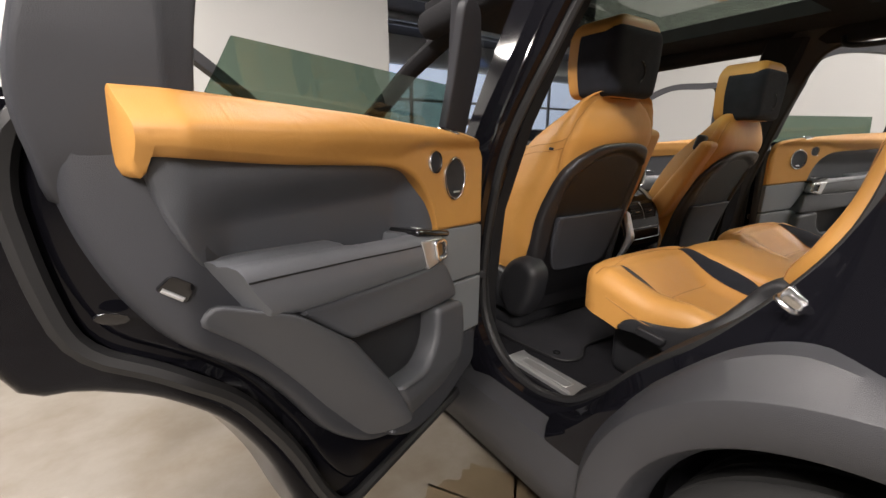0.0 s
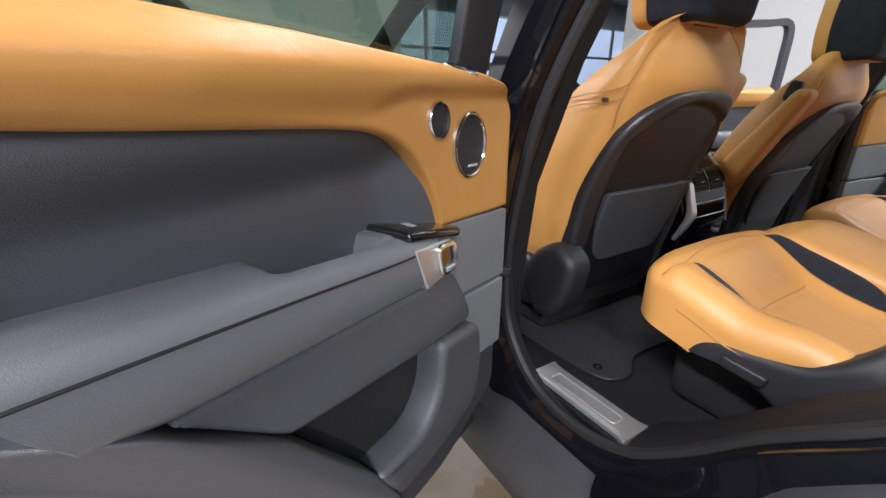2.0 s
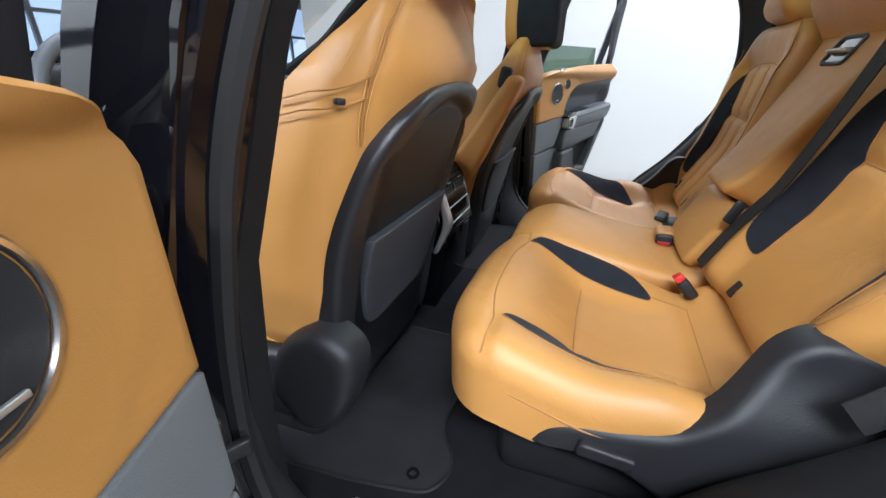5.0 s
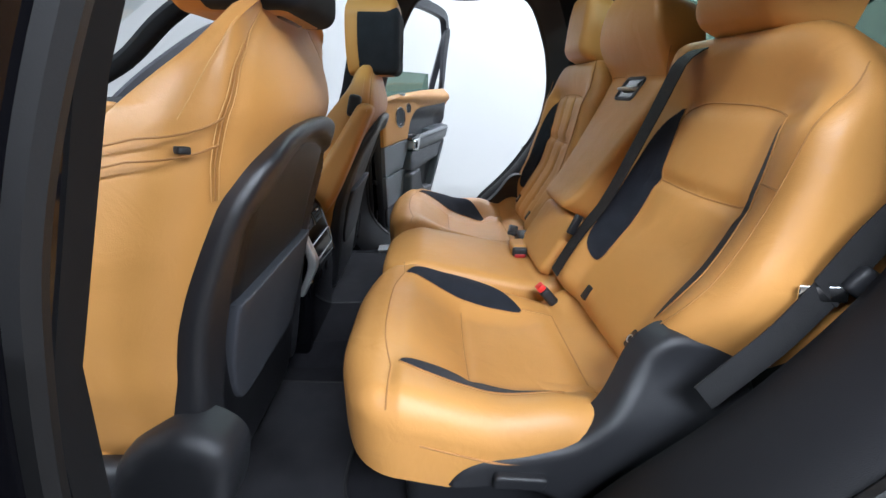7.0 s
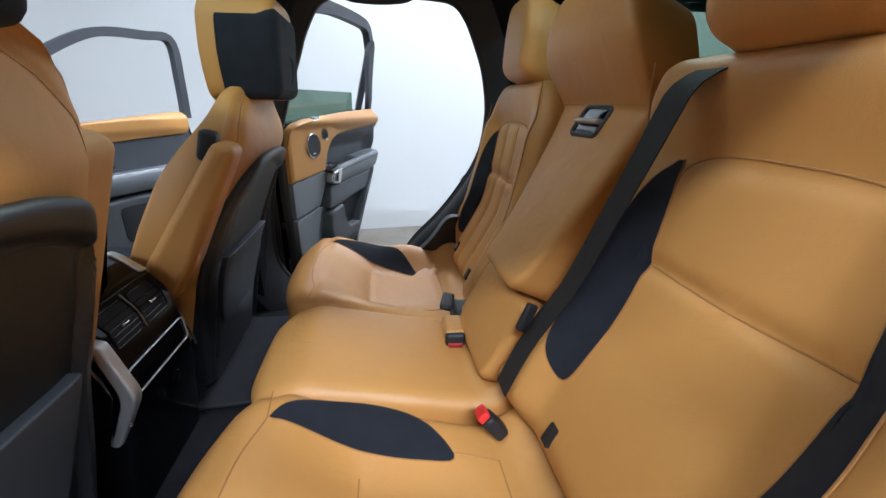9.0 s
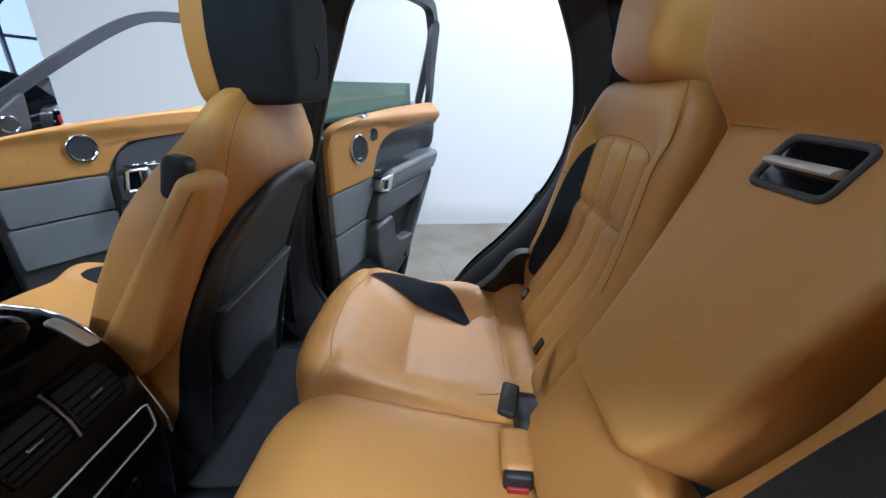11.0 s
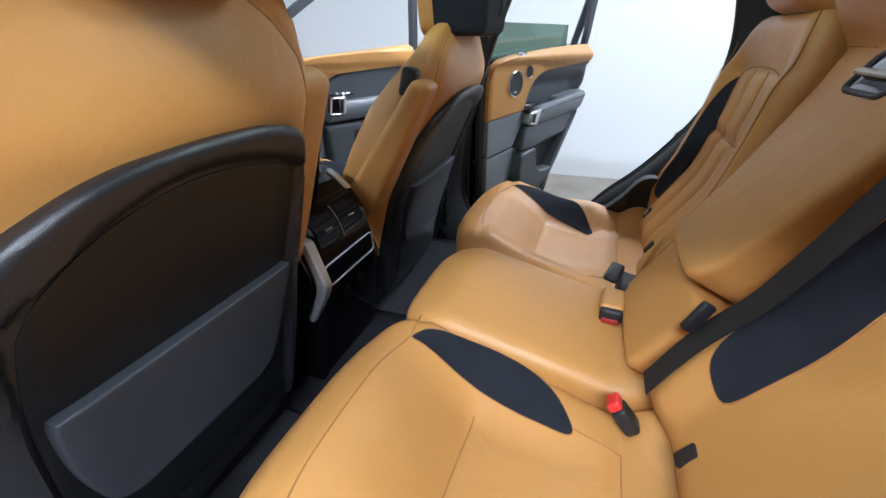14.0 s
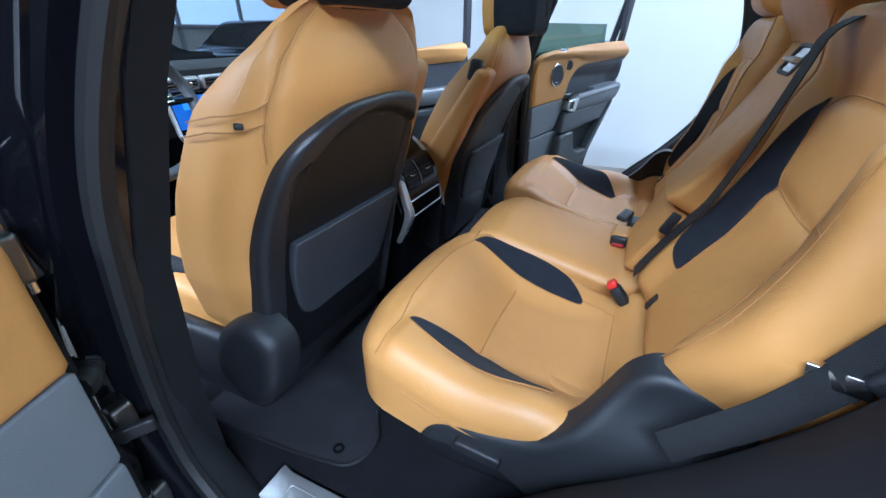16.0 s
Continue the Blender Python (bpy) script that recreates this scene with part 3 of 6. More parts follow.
part("boot_side", slab([(0.72, y, 0.6) for y in np.linspace(-0.4, 0.7, 6)], [(0.70, y, 1.15) for y in np.linspace(-0.4, 0.7, 6)], (0.04, 0, 0)), BLACK_PLASTIC, body)
part("cabin_floor", loft([[(-0.80, -0.4, z), (0.80, -0.4, z), (0.80, 3.1, z), (-0.80, 3.1, z)] for z in (0.40, 0.535)]), CARPET, body, "black carpeted cabin floor", smooth=False)
part("underbody", loft([[(-0.85, -0.4, z), (0.85, -0.4, z), (0.85, 4.2, z), (-0.85, 4.2, z)] for z in (0.28, 0.398)]), BLACK_PLASTIC, body, smooth=False)
part("centre_tunnel", loft([[(-0.14, y, 0.53), (0.14, y, 0.53), (0.11, y, 0.60), (-0.11, y, 0.60)] for y in (1.0, 2.9)]), CARPET, body)


def road_wheel(x, y, s):
    prof = [(0.275, -0.12), (0.30, -0.135), (0.35, -0.135), (0.372, -0.11), (0.374, -0.075), (0.366, -0.072), (0.366, -0.062), (0.375, -0.059), (0.375, -0.022), (0.366, -0.019), (0.366, -0.008), (0.375, -0.005), (0.375, 0.03), (0.366, 0.033), (0.366, 0.043), (0.375, 0.046), (0.374, 0.08), (0.372, 0.11), (0.35, 0.135), (0.30, 0.135), (0.275, 0.12)]
    n = 64
    loops = [[(x + b, y + a * math.cos(2 * math.pi * k / n), 0.375 + a * math.sin(2 * math.pi * k / n)) for a, b in prof] for k in range(n + 1)]
    w = part("wheel", loft(loops, cap=False), TYRE, body, "large alloy wheel with a low-profile black tyre")
    prof = [(0.276, 0.125), (0.262, 0.12), (0.25, 0.08), (0.245, -0.1), (0.276, -0.12)]
    loops = [[(x + s * b, y + a * math.cos(2 * math.pi * k / n), 0.375 + a * math.sin(2 * math.pi * k / n)) for a, b in prof] for k in range(n + 1)]
    part("rim", loft(loops, cap=False), ALLOY, w)
    for k in range(5):
        for g in (-0.1, 0.1):
            a = 2 * math.pi * k / 5 + g
            p0 = (x + s * 0.09, y + 0.05 * math.cos(a), 0.375 + 0.05 * math.sin(a))
            p1 = (x + s * 0.11, y + 0.25 * math.cos(a + g * 0.8), 0.375 + 0.25 * math.sin(a + g * 0.8))
            part("spoke", tube([p0, p1], 0.018, 6), ALLOY, w)


for wx in (-0.83, 0.83):
    for wy in (0.62, 3.55):
        road_wheel(wx, wy, 1 if wx > 0 else -1)


def parked_car(x, y, turn, paint, label):
    c = thing("parked_car", (x, y, 0), label, "car", "parked cars")
    m = pose(x, y, 0, 0, 0, turn)
    prof = [(-2.2, 0.35), (-2.25, 0.75), (-2.1, 1.0), (-1.5, 1.08), (-0.9, 1.5), (0.2, 1.55), (1.0, 1.05), (1.9, 0.95), (2.25, 0.75), (2.2, 0.35)]
    line = curve(prof, 40)
    loops = []
    for w, k in ((-0.9, 0.93), (-0.88, 0.985), (-0.7, 1.0), (0.7, 1.0), (0.88, 0.985), (0.9, 0.93)):
        loops.append([m @ Vector((a * (0.97 + 0.03 * k), w * (1 - 0.22 * smooth01(b, 1.0, 1.5)), 0.35 + (b - 0.35) * k)) for a, b in line])
    part("body", loft(loops), paint, c)
    for q in (-1, 1):
        win = [(-1.35, 1.08), (-0.85, 1.43), (0.15, 1.47), (0.8, 1.08)]
        part("side_window", loft([[m @ Vector((a, q * (0.915 - 0.19 * smooth01(b, 1.0, 1.5) + o), b)) for a, b in win] for o in (-0.02, 0.0)]), PIANO, c, smooth=False)
        for a in (-1.4, 1.35):
            ring = [m @ Vector((a + 0.33 * math.cos(g), q * 0.86, 0.33 + 0.33 * math.sin(g))) for g in np.linspace(0, 6.283, 28, endpoint=False)]
            ring2 = [m @ Vector((a + 0.33 * math.cos(g), q * 0.93, 0.33 + 0.33 * math.sin(g))) for g in np.linspace(0, 6.283, 28, endpoint=False)]
            part("wheel", loft([ring, ring2]), TYRE, c)
        part("headlight", moved(rbox((2.16, q * 0.62, 0.78), (0.14, 0.36, 0.12), 0.04), lambda a, b, z: m @ Vector((a, b, z))), CLEAR_LAMP, c)
        part("tail_light", moved(rbox((-2.19, q * 0.66, 0.88), (0.1, 0.34, 0.14), 0.03), lambda a, b, z: m @ Vector((a, b, z))), RED, c)
    return c


parked_car(6.9, 9.6, 200, PAINT, "gloss black car parked by the glazed doors")
parked_car(9.9, 9.4, 190, CAR_GREY, "silver grey car parked by the glazed doors")
parked_car(7.75, 7.1, 35, PAINT, "gloss black car with red tail lights parked beyond the wall")
parked_car(2.9, 9.7, 180, PAINT, "gloss black car parked near the white end wall")


# ---- hinges, stickers and wiring at the centre pillars ----
for s in (-1, 1):
    for z in (1.10, 0.66):
        hinge = part("door_hinge", rbox((s * 0.895, 1.598, z), (0.03, 0.06, 0.07), 0.006), STEEL, body, "oiled steel door hinge")
        part("door_leaf", rbox((s * 0.928, 1.560, z), (0.045, 0.03, 0.055), 0.006), STEEL, hinge)
        part("pin", tube([(s * 0.912, 1.572, z - 0.045), (s * 0.912, 1.572, z + 0.045)], 0.011, 12), CHROME, hinge)
        for q in (-0.018, 0.018):
            part("bolt", tube([(s * 0.908, 1.615, z + q), (s * 0.916, 1.612, z + q)], 0.009, 6), STEEL, hinge)
    strap = part("check_strap", rbox((s * 0.915, 1.565, 0.83), (0.10, 0.012, 0.022), 0.004, turn=pose(0, 0, 0, 0, 0, s * 30)), BLACK_PLASTIC, body, "black door check strap")
    part("bracket", rbox((s * 0.890, 1.585, 0.83), (0.03, 0.03, 0.06), 0.006), STEEL, strap)
    run = curve([(s * 0.885, 1.60, 0.94), (s * 0.905, 1.575, 0.925), (s * 0.93, 1.545, 0.935)], 28)
    part("wiring_boot", tube(run, [0.016 + 0.003 * (k % 2) for k in range(28)], 10), RUBBER, body, "ribbed black rubber wiring boot")
    for k, z in enumerate((0.90, 0.775)):
        tag = part("sticker", rbox((s * 0.9075, 1.655, z), (0.0012, 0.045, 0.055), 0.0005), LABEL, body, "small pale printed label")
        for q in range(4):
            part("print_line", rbox((s * 0.9083, 1.655, z + 0.016 - 0.011 * q), (0.0008, 0.034, 0.003), 0.0003), GREY_PLASTIC, tag)
    striker = part("door_striker", rbox((s * 0.908, 0.832, 0.986), (0.006, 0.036, 0.026), 0.003, turn=pose(0, 0, 0, 35, 0, 0)), CHROME, body, "bright steel door striker")
    part("loop", tube(curve([(s * 0.905, 0.845, 0.992), (s * 0.932, 0.844, 0.99), (s * 0.933, 0.822, 0.978), (s * 0.905, 0.82, 0.976)], 16), 0.0042, 8), CHROME, striker)
dome = part("dome_lamp", rbox((0.0, 1.19, 1.643), (0.26, 0.09, 0.012), 0.005), BLACK_PLASTIC, body, "small lit cabin lamp")
part("lens", rbox((0.0, 1.19, 1.636), (0.20, 0.05, 0.006), 0.002), CLEAR_LAMP, dome)
for s in (-1, 1):
    part("grab_handle", tube(curve([(s * 0.655, 1.26, 1.60), (s * 0.64, 1.24, 1.565), (s * 0.638, 1.15, 1.555), (s * 0.64, 1.06, 1.565), (s * 0.655, 1.04, 1.60)], 24), 0.010, 8), BLACK_PLASTIC, body, "black grab handle")


# ---- rear seats ----
def stitch(name, pts, place, h, r, mat, parent, n=40, off=0.0, closed=False):
    """A seam or piping laid on a padded face."""
    q = curve(pts, n, closed)
    return part(name, tube([place(u, v, h(u, v) + off) for u, v in q], r, 6, closed), mat, parent)


def flat(u, v, w):
    return (u, v, w)


PANEL = curve([(0.85, 0.80), (0.90, 0.792), (0.96, 0.772), (1.07, 0.753), (1.14, 0.757), (1.21, 0.779), (1.27, 0.818), (1.335, 0.857), (1.38, 0.858), (1.46, 0.835)], 80)


def cushion_h(cx):
    """A hollow middle panel between two raised bolsters."""
    def h(u, v):
        ridge = 0.862 - 0.33 * max(0.0, 1.315 - v) ** 1.05 - 0.9 * max(0.0, v - 1.34) ** 1.6 + 0.06 * smooth01(v, 1.03, 0.93)
        d = abs(u - cx)
        outside = (u - cx) * cx > 0
        ridge += (0.034 if outside else 0.0) * smooth01(v, 1.20, 1.06) - (0.0 if outside else 0.010) * smooth01(v, 1.32, 1.24) - 0.014 * smooth01(d, 0.215, 0.265)
        mid = float(np.interp(v, PANEL[:, 0], PANEL[:, 1]))
        z = mid + (ridge - mid) * smooth01(d, 0.095, 0.210)
        z -= 0.005 * gauss(v - 1.21, 0.009) * smooth01(d, 0.16, 0.10)
        z -= 0.004 * gauss(v - 1.335, 0.009) + 0.007 * gauss(v - 1.0, 0.010)
        z += 0.003 * math.sin((v - 1.0) / 0.21 * math.pi) ** 2 * smooth01(d, 0.15, 0.06)
        return z
    return h


def back_y(z):
    return 0.938 - 0.56 * (z - 0.845) + 0.36 * max(0.0, z - 0.98) ** 1.25 * 1.3


def back_place(x, z, w):
    """A point on the reclined rear backrest: z is the height along it, w the distance out of it."""
    return (x, back_y(z) + 0.90 * w, z + 0.42 * w)


def back_h(cx, half, s):
    def h(u, v):
        d = (u - cx)
        e = abs(d)
        if s > 0:
            w = 0.028 * smooth01(e, 0.13, 0.19) * smooth01(v, 1.30, 1.18)
        else:
            w = (0.05 * smooth01(e, 0.08, 0.20) if d < 0 else 0.026 * smooth01(e, 0.14, 0.21)) * smooth01(v, 1.30, 1.18) - 0.018 * smooth01(v, 0.92, 1.12) * smooth01(v, 1.32, 1.24)
        w -= 0.008 * gauss(v - 1.085, 0.009) * smooth01(e, 0.19, 0.13)
        w -= 0.006 * gauss(v - 1.225 + 0.2 * max(0, e - 0.11), 0.010) * smooth01(e, 0.20, 0.15)
        w += 0.012 * smooth01(v, 1.23, 1.29)
        if s > 0:
            w -= 0.005 * (gauss(e - 0.045, 0.007) + gauss(e - 0.13, 0.006)) * smooth01(v, 1.23, 1.20)
        return w
    return h


def outer_rear_seat(s):
    name = "rear_seat"
    cx = s * 0.395
    seat = thing(name, (cx, 1.15, 0.54), "tan leather outer rear seat with dark suede inserts and piped seams", "car seat", "rear seats")
    h = cushion_h(cx)
    x0, x1 = cx - s * 0.235, cx + s * 0.262
    loop = rounded([(x0, 0.89, 0.03), (x0, 1.385, 0.06), (cx - s * 0.1, 1.425, 0.1), (cx + s * 0.12, 1.425, 0.1), (x1 - s * 0.005, 1.375, 0.075), (x1, 1.20, 0.2), (x1 - s * 0.015, 1.0, 0.1), (x1 - s * 0.05, 0.89, 0.05)], n=8)
    cush = part("cushion", pad(loop, flat, h, r=0.035, d=lambda u, v: h(u, v) - float(np.interp(v, [1.0, 1.07, 1.15, 1.205, 1.228, 1.248, 1.31, 1.42], [0.80, 0.772, 0.764, 0.758, 0.742, 0.714, 0.728, 0.742])), rings=30, n=240, centre=(cx, 1.17)), TAN, seat)
    # suede wings either side of the middle panel
    for q in (-1, 1):
        e = s * q
        if q < 0 and s > 0:
            continue
        if s > 0:
            rim = [(0.176, 1.325), (0.205, 1.28), (0.217, 1.20), (0.190, 1.12), (0.104, 1.064), (0.122, 1.13), (0.140, 1.21), (0.160, 1.28)]
        elif q > 0:
            rim = [(0.159, 1.324), (0.181, 1.26), (0.190, 1.20), (0.190, 1.13), (0.177, 1.083), (0.157, 1.066), (0.130, 1.12), (0.114, 1.20), (0.130, 1.27)]
        else:
            rim = [(0.170, 1.332), (0.208, 1.285), (0.226, 1.19), (0.205, 1.11), (0.150, 1.067), (0.146, 1.12), (0.149, 1.21), (0.158, 1.28)]
        wing = curve([(cx + e * a, b) for a, b in rim], 60, True)
        part("suede_insert", pad(wing, flat, lambda u, v: h(u, v) + 0.0022, r=0.002, d=0.006, rings=8), SUEDE, cush, "dark suede insert")
        stitch("piping", wing, flat, h, 0.0012, TAN_SEAM, cush, 70, 0.001, True)
    stitch("seam", [(cx - s * 0.118, 1.21), (cx, 1.213), (cx + s * 0.118, 1.21)], flat, h, 0.0013, TAN_SEAM, cush, 24)
    stitch("seam", [(cx - s * 0.17, 1.335), (cx - s * 0.08, 1.352), (cx + s * 0.08, 1.352), (cx + s * 0.17, 1.335)], flat, h, 0.0013, TAN_SEAM, cush, 30)
    stitch("seam", [(cx - s * 0.14, 1.0), (cx, 1.0), (cx + s * 0.16, 1.0)], flat, h, 0.0013, TAN_SEAM, cush, 24)
    stitch("seam", [(cx - s * 0.158, 1.068), (cx - s * 0.15, 1.03), (cx - s * 0.14, 1.0)], flat, h, 0.0013, TAN_SEAM, cush, 12)
    stitch("seam", [(cx - s * 0.17, 1.335), (x0 + s * 0.006, 1.34)], flat, h, 0.0012, TAN_SEAM, cush, 10)
    stitch("seam", [(cx + s * 0.17, 1.335), (x1 - s * 0.01, 1.335)], flat, h, 0.0012, TAN_SEAM, cush, 10)
    ring_low = [(x1 - s * 0.004, 1.10), (x1 - s * 0.004, 1.22), (x1 - s * 0.006, 1.29)]
    part("seam", tube([(u + (0.003 * s if abs(u - x1) < 0.03 else 0), v + 0.0005, h(u, v) - 0.052) for u, v in curve(ring_low, 60)], 0.0018, 6), TAN_SEAM, cush)
    # backrest
    hb = back_h(cx, 0.23, s)
    b0, b1 = cx - s * 0.228, cx + s * 0.262
    loop = rounded([(cx - s * 0.285, 0.80, 0.02), (cx - s * 0.285, 0.93, 0.05), (cx - s * 0.24, 1.14, 0.10), (b0, 1.28, 0.05), (cx - s * 0.19, 1.335, 0.05), (cx + s * 0.14, 1.335, 0.07), (cx + s * 0.215, 1.27, 0.08), (b1 - s * 0.015, 1.12, 0.15), (b1, 0.99, 0.06), (b1 - s * 0.05, 0.91, 0.05), (cx + s * 0.15, 0.83, 0.05), (cx + s * 0.12, 0.80, 0.03)], n=8)
    back = part("backrest", pad(loop, back_place, hb, r=0.04, d=0.15, rings=30, n=180, centre=(cx, 1.08)), TAN, seat)
    inner = [(cx - s * 0.135, 1.22), (cx - s * 0.175, 1.17), (cx - s * 0.2, 1.07), (cx - s * 0.205, 0.96), (cx - s * 0.185, 0.905), (cx - s * 0.135, 0.90), (cx - s * 0.128, 1.0), (cx - s * 0.13, 1.10)]
    outer = [(cx + s * 0.128, 1.205), (cx + s * 0.160, 1.13), (cx + s * 0.172, 1.03), (cx + s * 0.160, 0.945), (cx + s * 0.125, 0.90), (cx + s * 0.136, 1.0), (cx + s * 0.138, 1.10)]
    if s > 0:
        outer = [(cx + 0.112, 1.215), (cx + 0.158, 1.17), (cx + 0.185, 1.06), (cx + 0.180, 0.96), (cx + 0.155, 0.89), (cx + 0.12, 0.90), (cx + 0.130, 1.0), (cx + 0.132, 1.10)]
    for wing in ((curve(inner, 60, True), curve(outer, 60, True)) if s < 0 else (curve(outer, 60, True),)):
        part("suede_insert", pad(wing, back_place, lambda u, v: hb(u, v) + 0.0022, r=0.002, d=0.006, rings=8), SUEDE, back, "dark suede insert")
        stitch("piping", wing, back_place, hb, 0.0012, TAN_SEAM, back, 70, 0.001, True)
    stitch("seam", [(cx - s * 0.13, 1.0), (cx - s * 0.132, 1.18), (cx - s * 0.10, 1.225), (cx, 1.232), (cx + s * 0.10, 1.222), (cx + s * 0.135, 1.18), (cx + s * 0.138, 1.0)], back_place, hb, 0.0014, TAN_SEAM, back, 70)
    stitch("seam", [(cx - s * 0.128, 1.085), (cx, 1.082), (cx + s * 0.138, 1.09)], back_place, hb, 0.0014, TAN_SEAM, back, 24)
    stitch("seam", [(cx + s * 0.215, 1.27), (cx + s * 0.205, 1.10), (cx + s * 0.20, 0.96), (cx + s * 0.17, 0.90)], back_place, hb, 0.0009, TAN_SEAM, back, 40)
    stitch("seam", [(cx + s * 0.15, 1.12), (cx + s * 0.205, 1.115)], back_place, hb, 0.0014, TAN_SEAM, back, 10)
    stitch("seam", [(b0 + s * 0.02, 1.0), (b0 + s * 0.022, 1.20), (b0 + s * 0.03, 1.32)], back_place, hb, 0.0014, TAN_SEAM, back, 30)
    if s > 0:
        for k in (-0.045, 0.045):
            stitch("seam", [(cx + k * 0.9, 1.226), (cx + k, 1.15), (cx + k, 1.09)], back_place, hb, 0.0014, TAN_SEAM, back, 20)
            stitch("seam", [(cx + k, 1.08), (cx + k, 1.0), (cx + k, 0.88)], back_place, hb, 0.0014, TAN_SEAM, back, 20)
    # headrest
    hx = -0.385 if s < 0 else 0.348
    hl = rounded([(hx - 0.092, 1.325, 0.03), (hx - 0.108, 1.42, 0.05), (hx - 0.085, 1.505, 0.05), (hx + 0.085, 1.505, 0.05), (hx + 0.108, 1.42, 0.05), (hx + 0.092, 1.325, 0.03)], n=7)
    part("headrest", pad(hl, back_place, lambda u, v: 0.05 - 0.25 * max(0, v - 1.42) ** 1.5 - 0.6 * max(0.0, abs(u - hx) - 0.06) ** 1.5, r=0.03, d=0.13, rings=14, n=90), TAN, seat, "tan leather headrest")
    for k in (-0.06, 0.06):
        part("headrest_post", tube([back_place(hx + k, 1.30, -0.02), back_place(hx + k, 1.36, -0.02)], 0.007), CHROME, seat)
    # child seat anchor tag and plastic base
    for k, z in ((-0.10, 0.838), (0.10, 0.850)):
        tag = part("anchor_tag", pad(rounded([(cx + s * (k - 0.010), z - 0.014), (cx + s * (k - 0.010), z + 0.014), (cx + s * (k + 0.010), z + 0.014), (cx + s * (k + 0.010), z - 0.014)], 0.003), back_place, lambda u, v: hb(u, v) + 0.003, r=0.001, d=0.006, rings=2), BLACK_PLASTIC, seat, "small black anchor tag")
        if k > 0:
            part("symbol", hoop(lambda a, b, w: back_place(cx + s * k + a, z + b, hb(cx + s * k, z) + 0.0035 + w), 0.006, 0.0012, 0.0, 18), ALLOY, tag)
    part("seat_base", rbox((cx, 1.12, 0.615), (0.36, 0.40, 0.16), 0.03), BLACK_PLASTIC, seat)
    shield = rounded([(1.258, 0.712, 0.015), (1.236, 0.752, 0.02), (1.20, 0.769, 0.03), (1.14, 0.771, 0.04), (1.07, 0.784, 0.05), (1.028, 0.820, 0.04), (1.0, 0.860, 0.04), (0.972, 0.908, 0.03), (0.945, 0.930, 0.03), (0.89, 0.925, 0.04), (0.825, 0.89, 0.04), (0.80, 0.60, 0.05), (1.0, 0.60, 0.05), (1.10, 0.695, 0.05), (1.20, 0.728, 0.03)], n=6)
    part("side_shield", pad(shield, lambda u, v, w: (s * (0.648 + w - 0.035 * smooth01(v, 0.80, 0.90)), u, v), lambda u, v: 0.016 * smooth01(v, 0.84, 0.7), r=0.016, d=0.05, rings=10, n=110, centre=(0.99, 0.74)), BLACK_PLASTIC, seat, "black plastic seat side shield")
    lever = rounded([(1.192, 0.727), (1.118, 0.720), (1.112, 0.742), (1.188, 0.750)], 0.009)
    part("fold_lever", pad(lever, lambda u, v, w: (s * (0.672 + w), u, v), None, r=0.005, d=0.014, rings=3), BLACK_PLASTIC, seat, "black plastic folding lever")
    part("shield_screw", hoop(lambda a, b, w: (s * (0.668 + w), 1.0 + a, 0.70 + b), 0.008, 0.003, 0, 16), PIANO, seat)
    return seat


MID_BACK = curve([(0.90, 0.078), (0.945, 0.070), (1.05, 0.042), (1.15, 0.012), (1.25, -0.020), (1.285, -0.022), (1.34, 0.026), (1.40, 0.038), (1.47, 0.030)], 80)


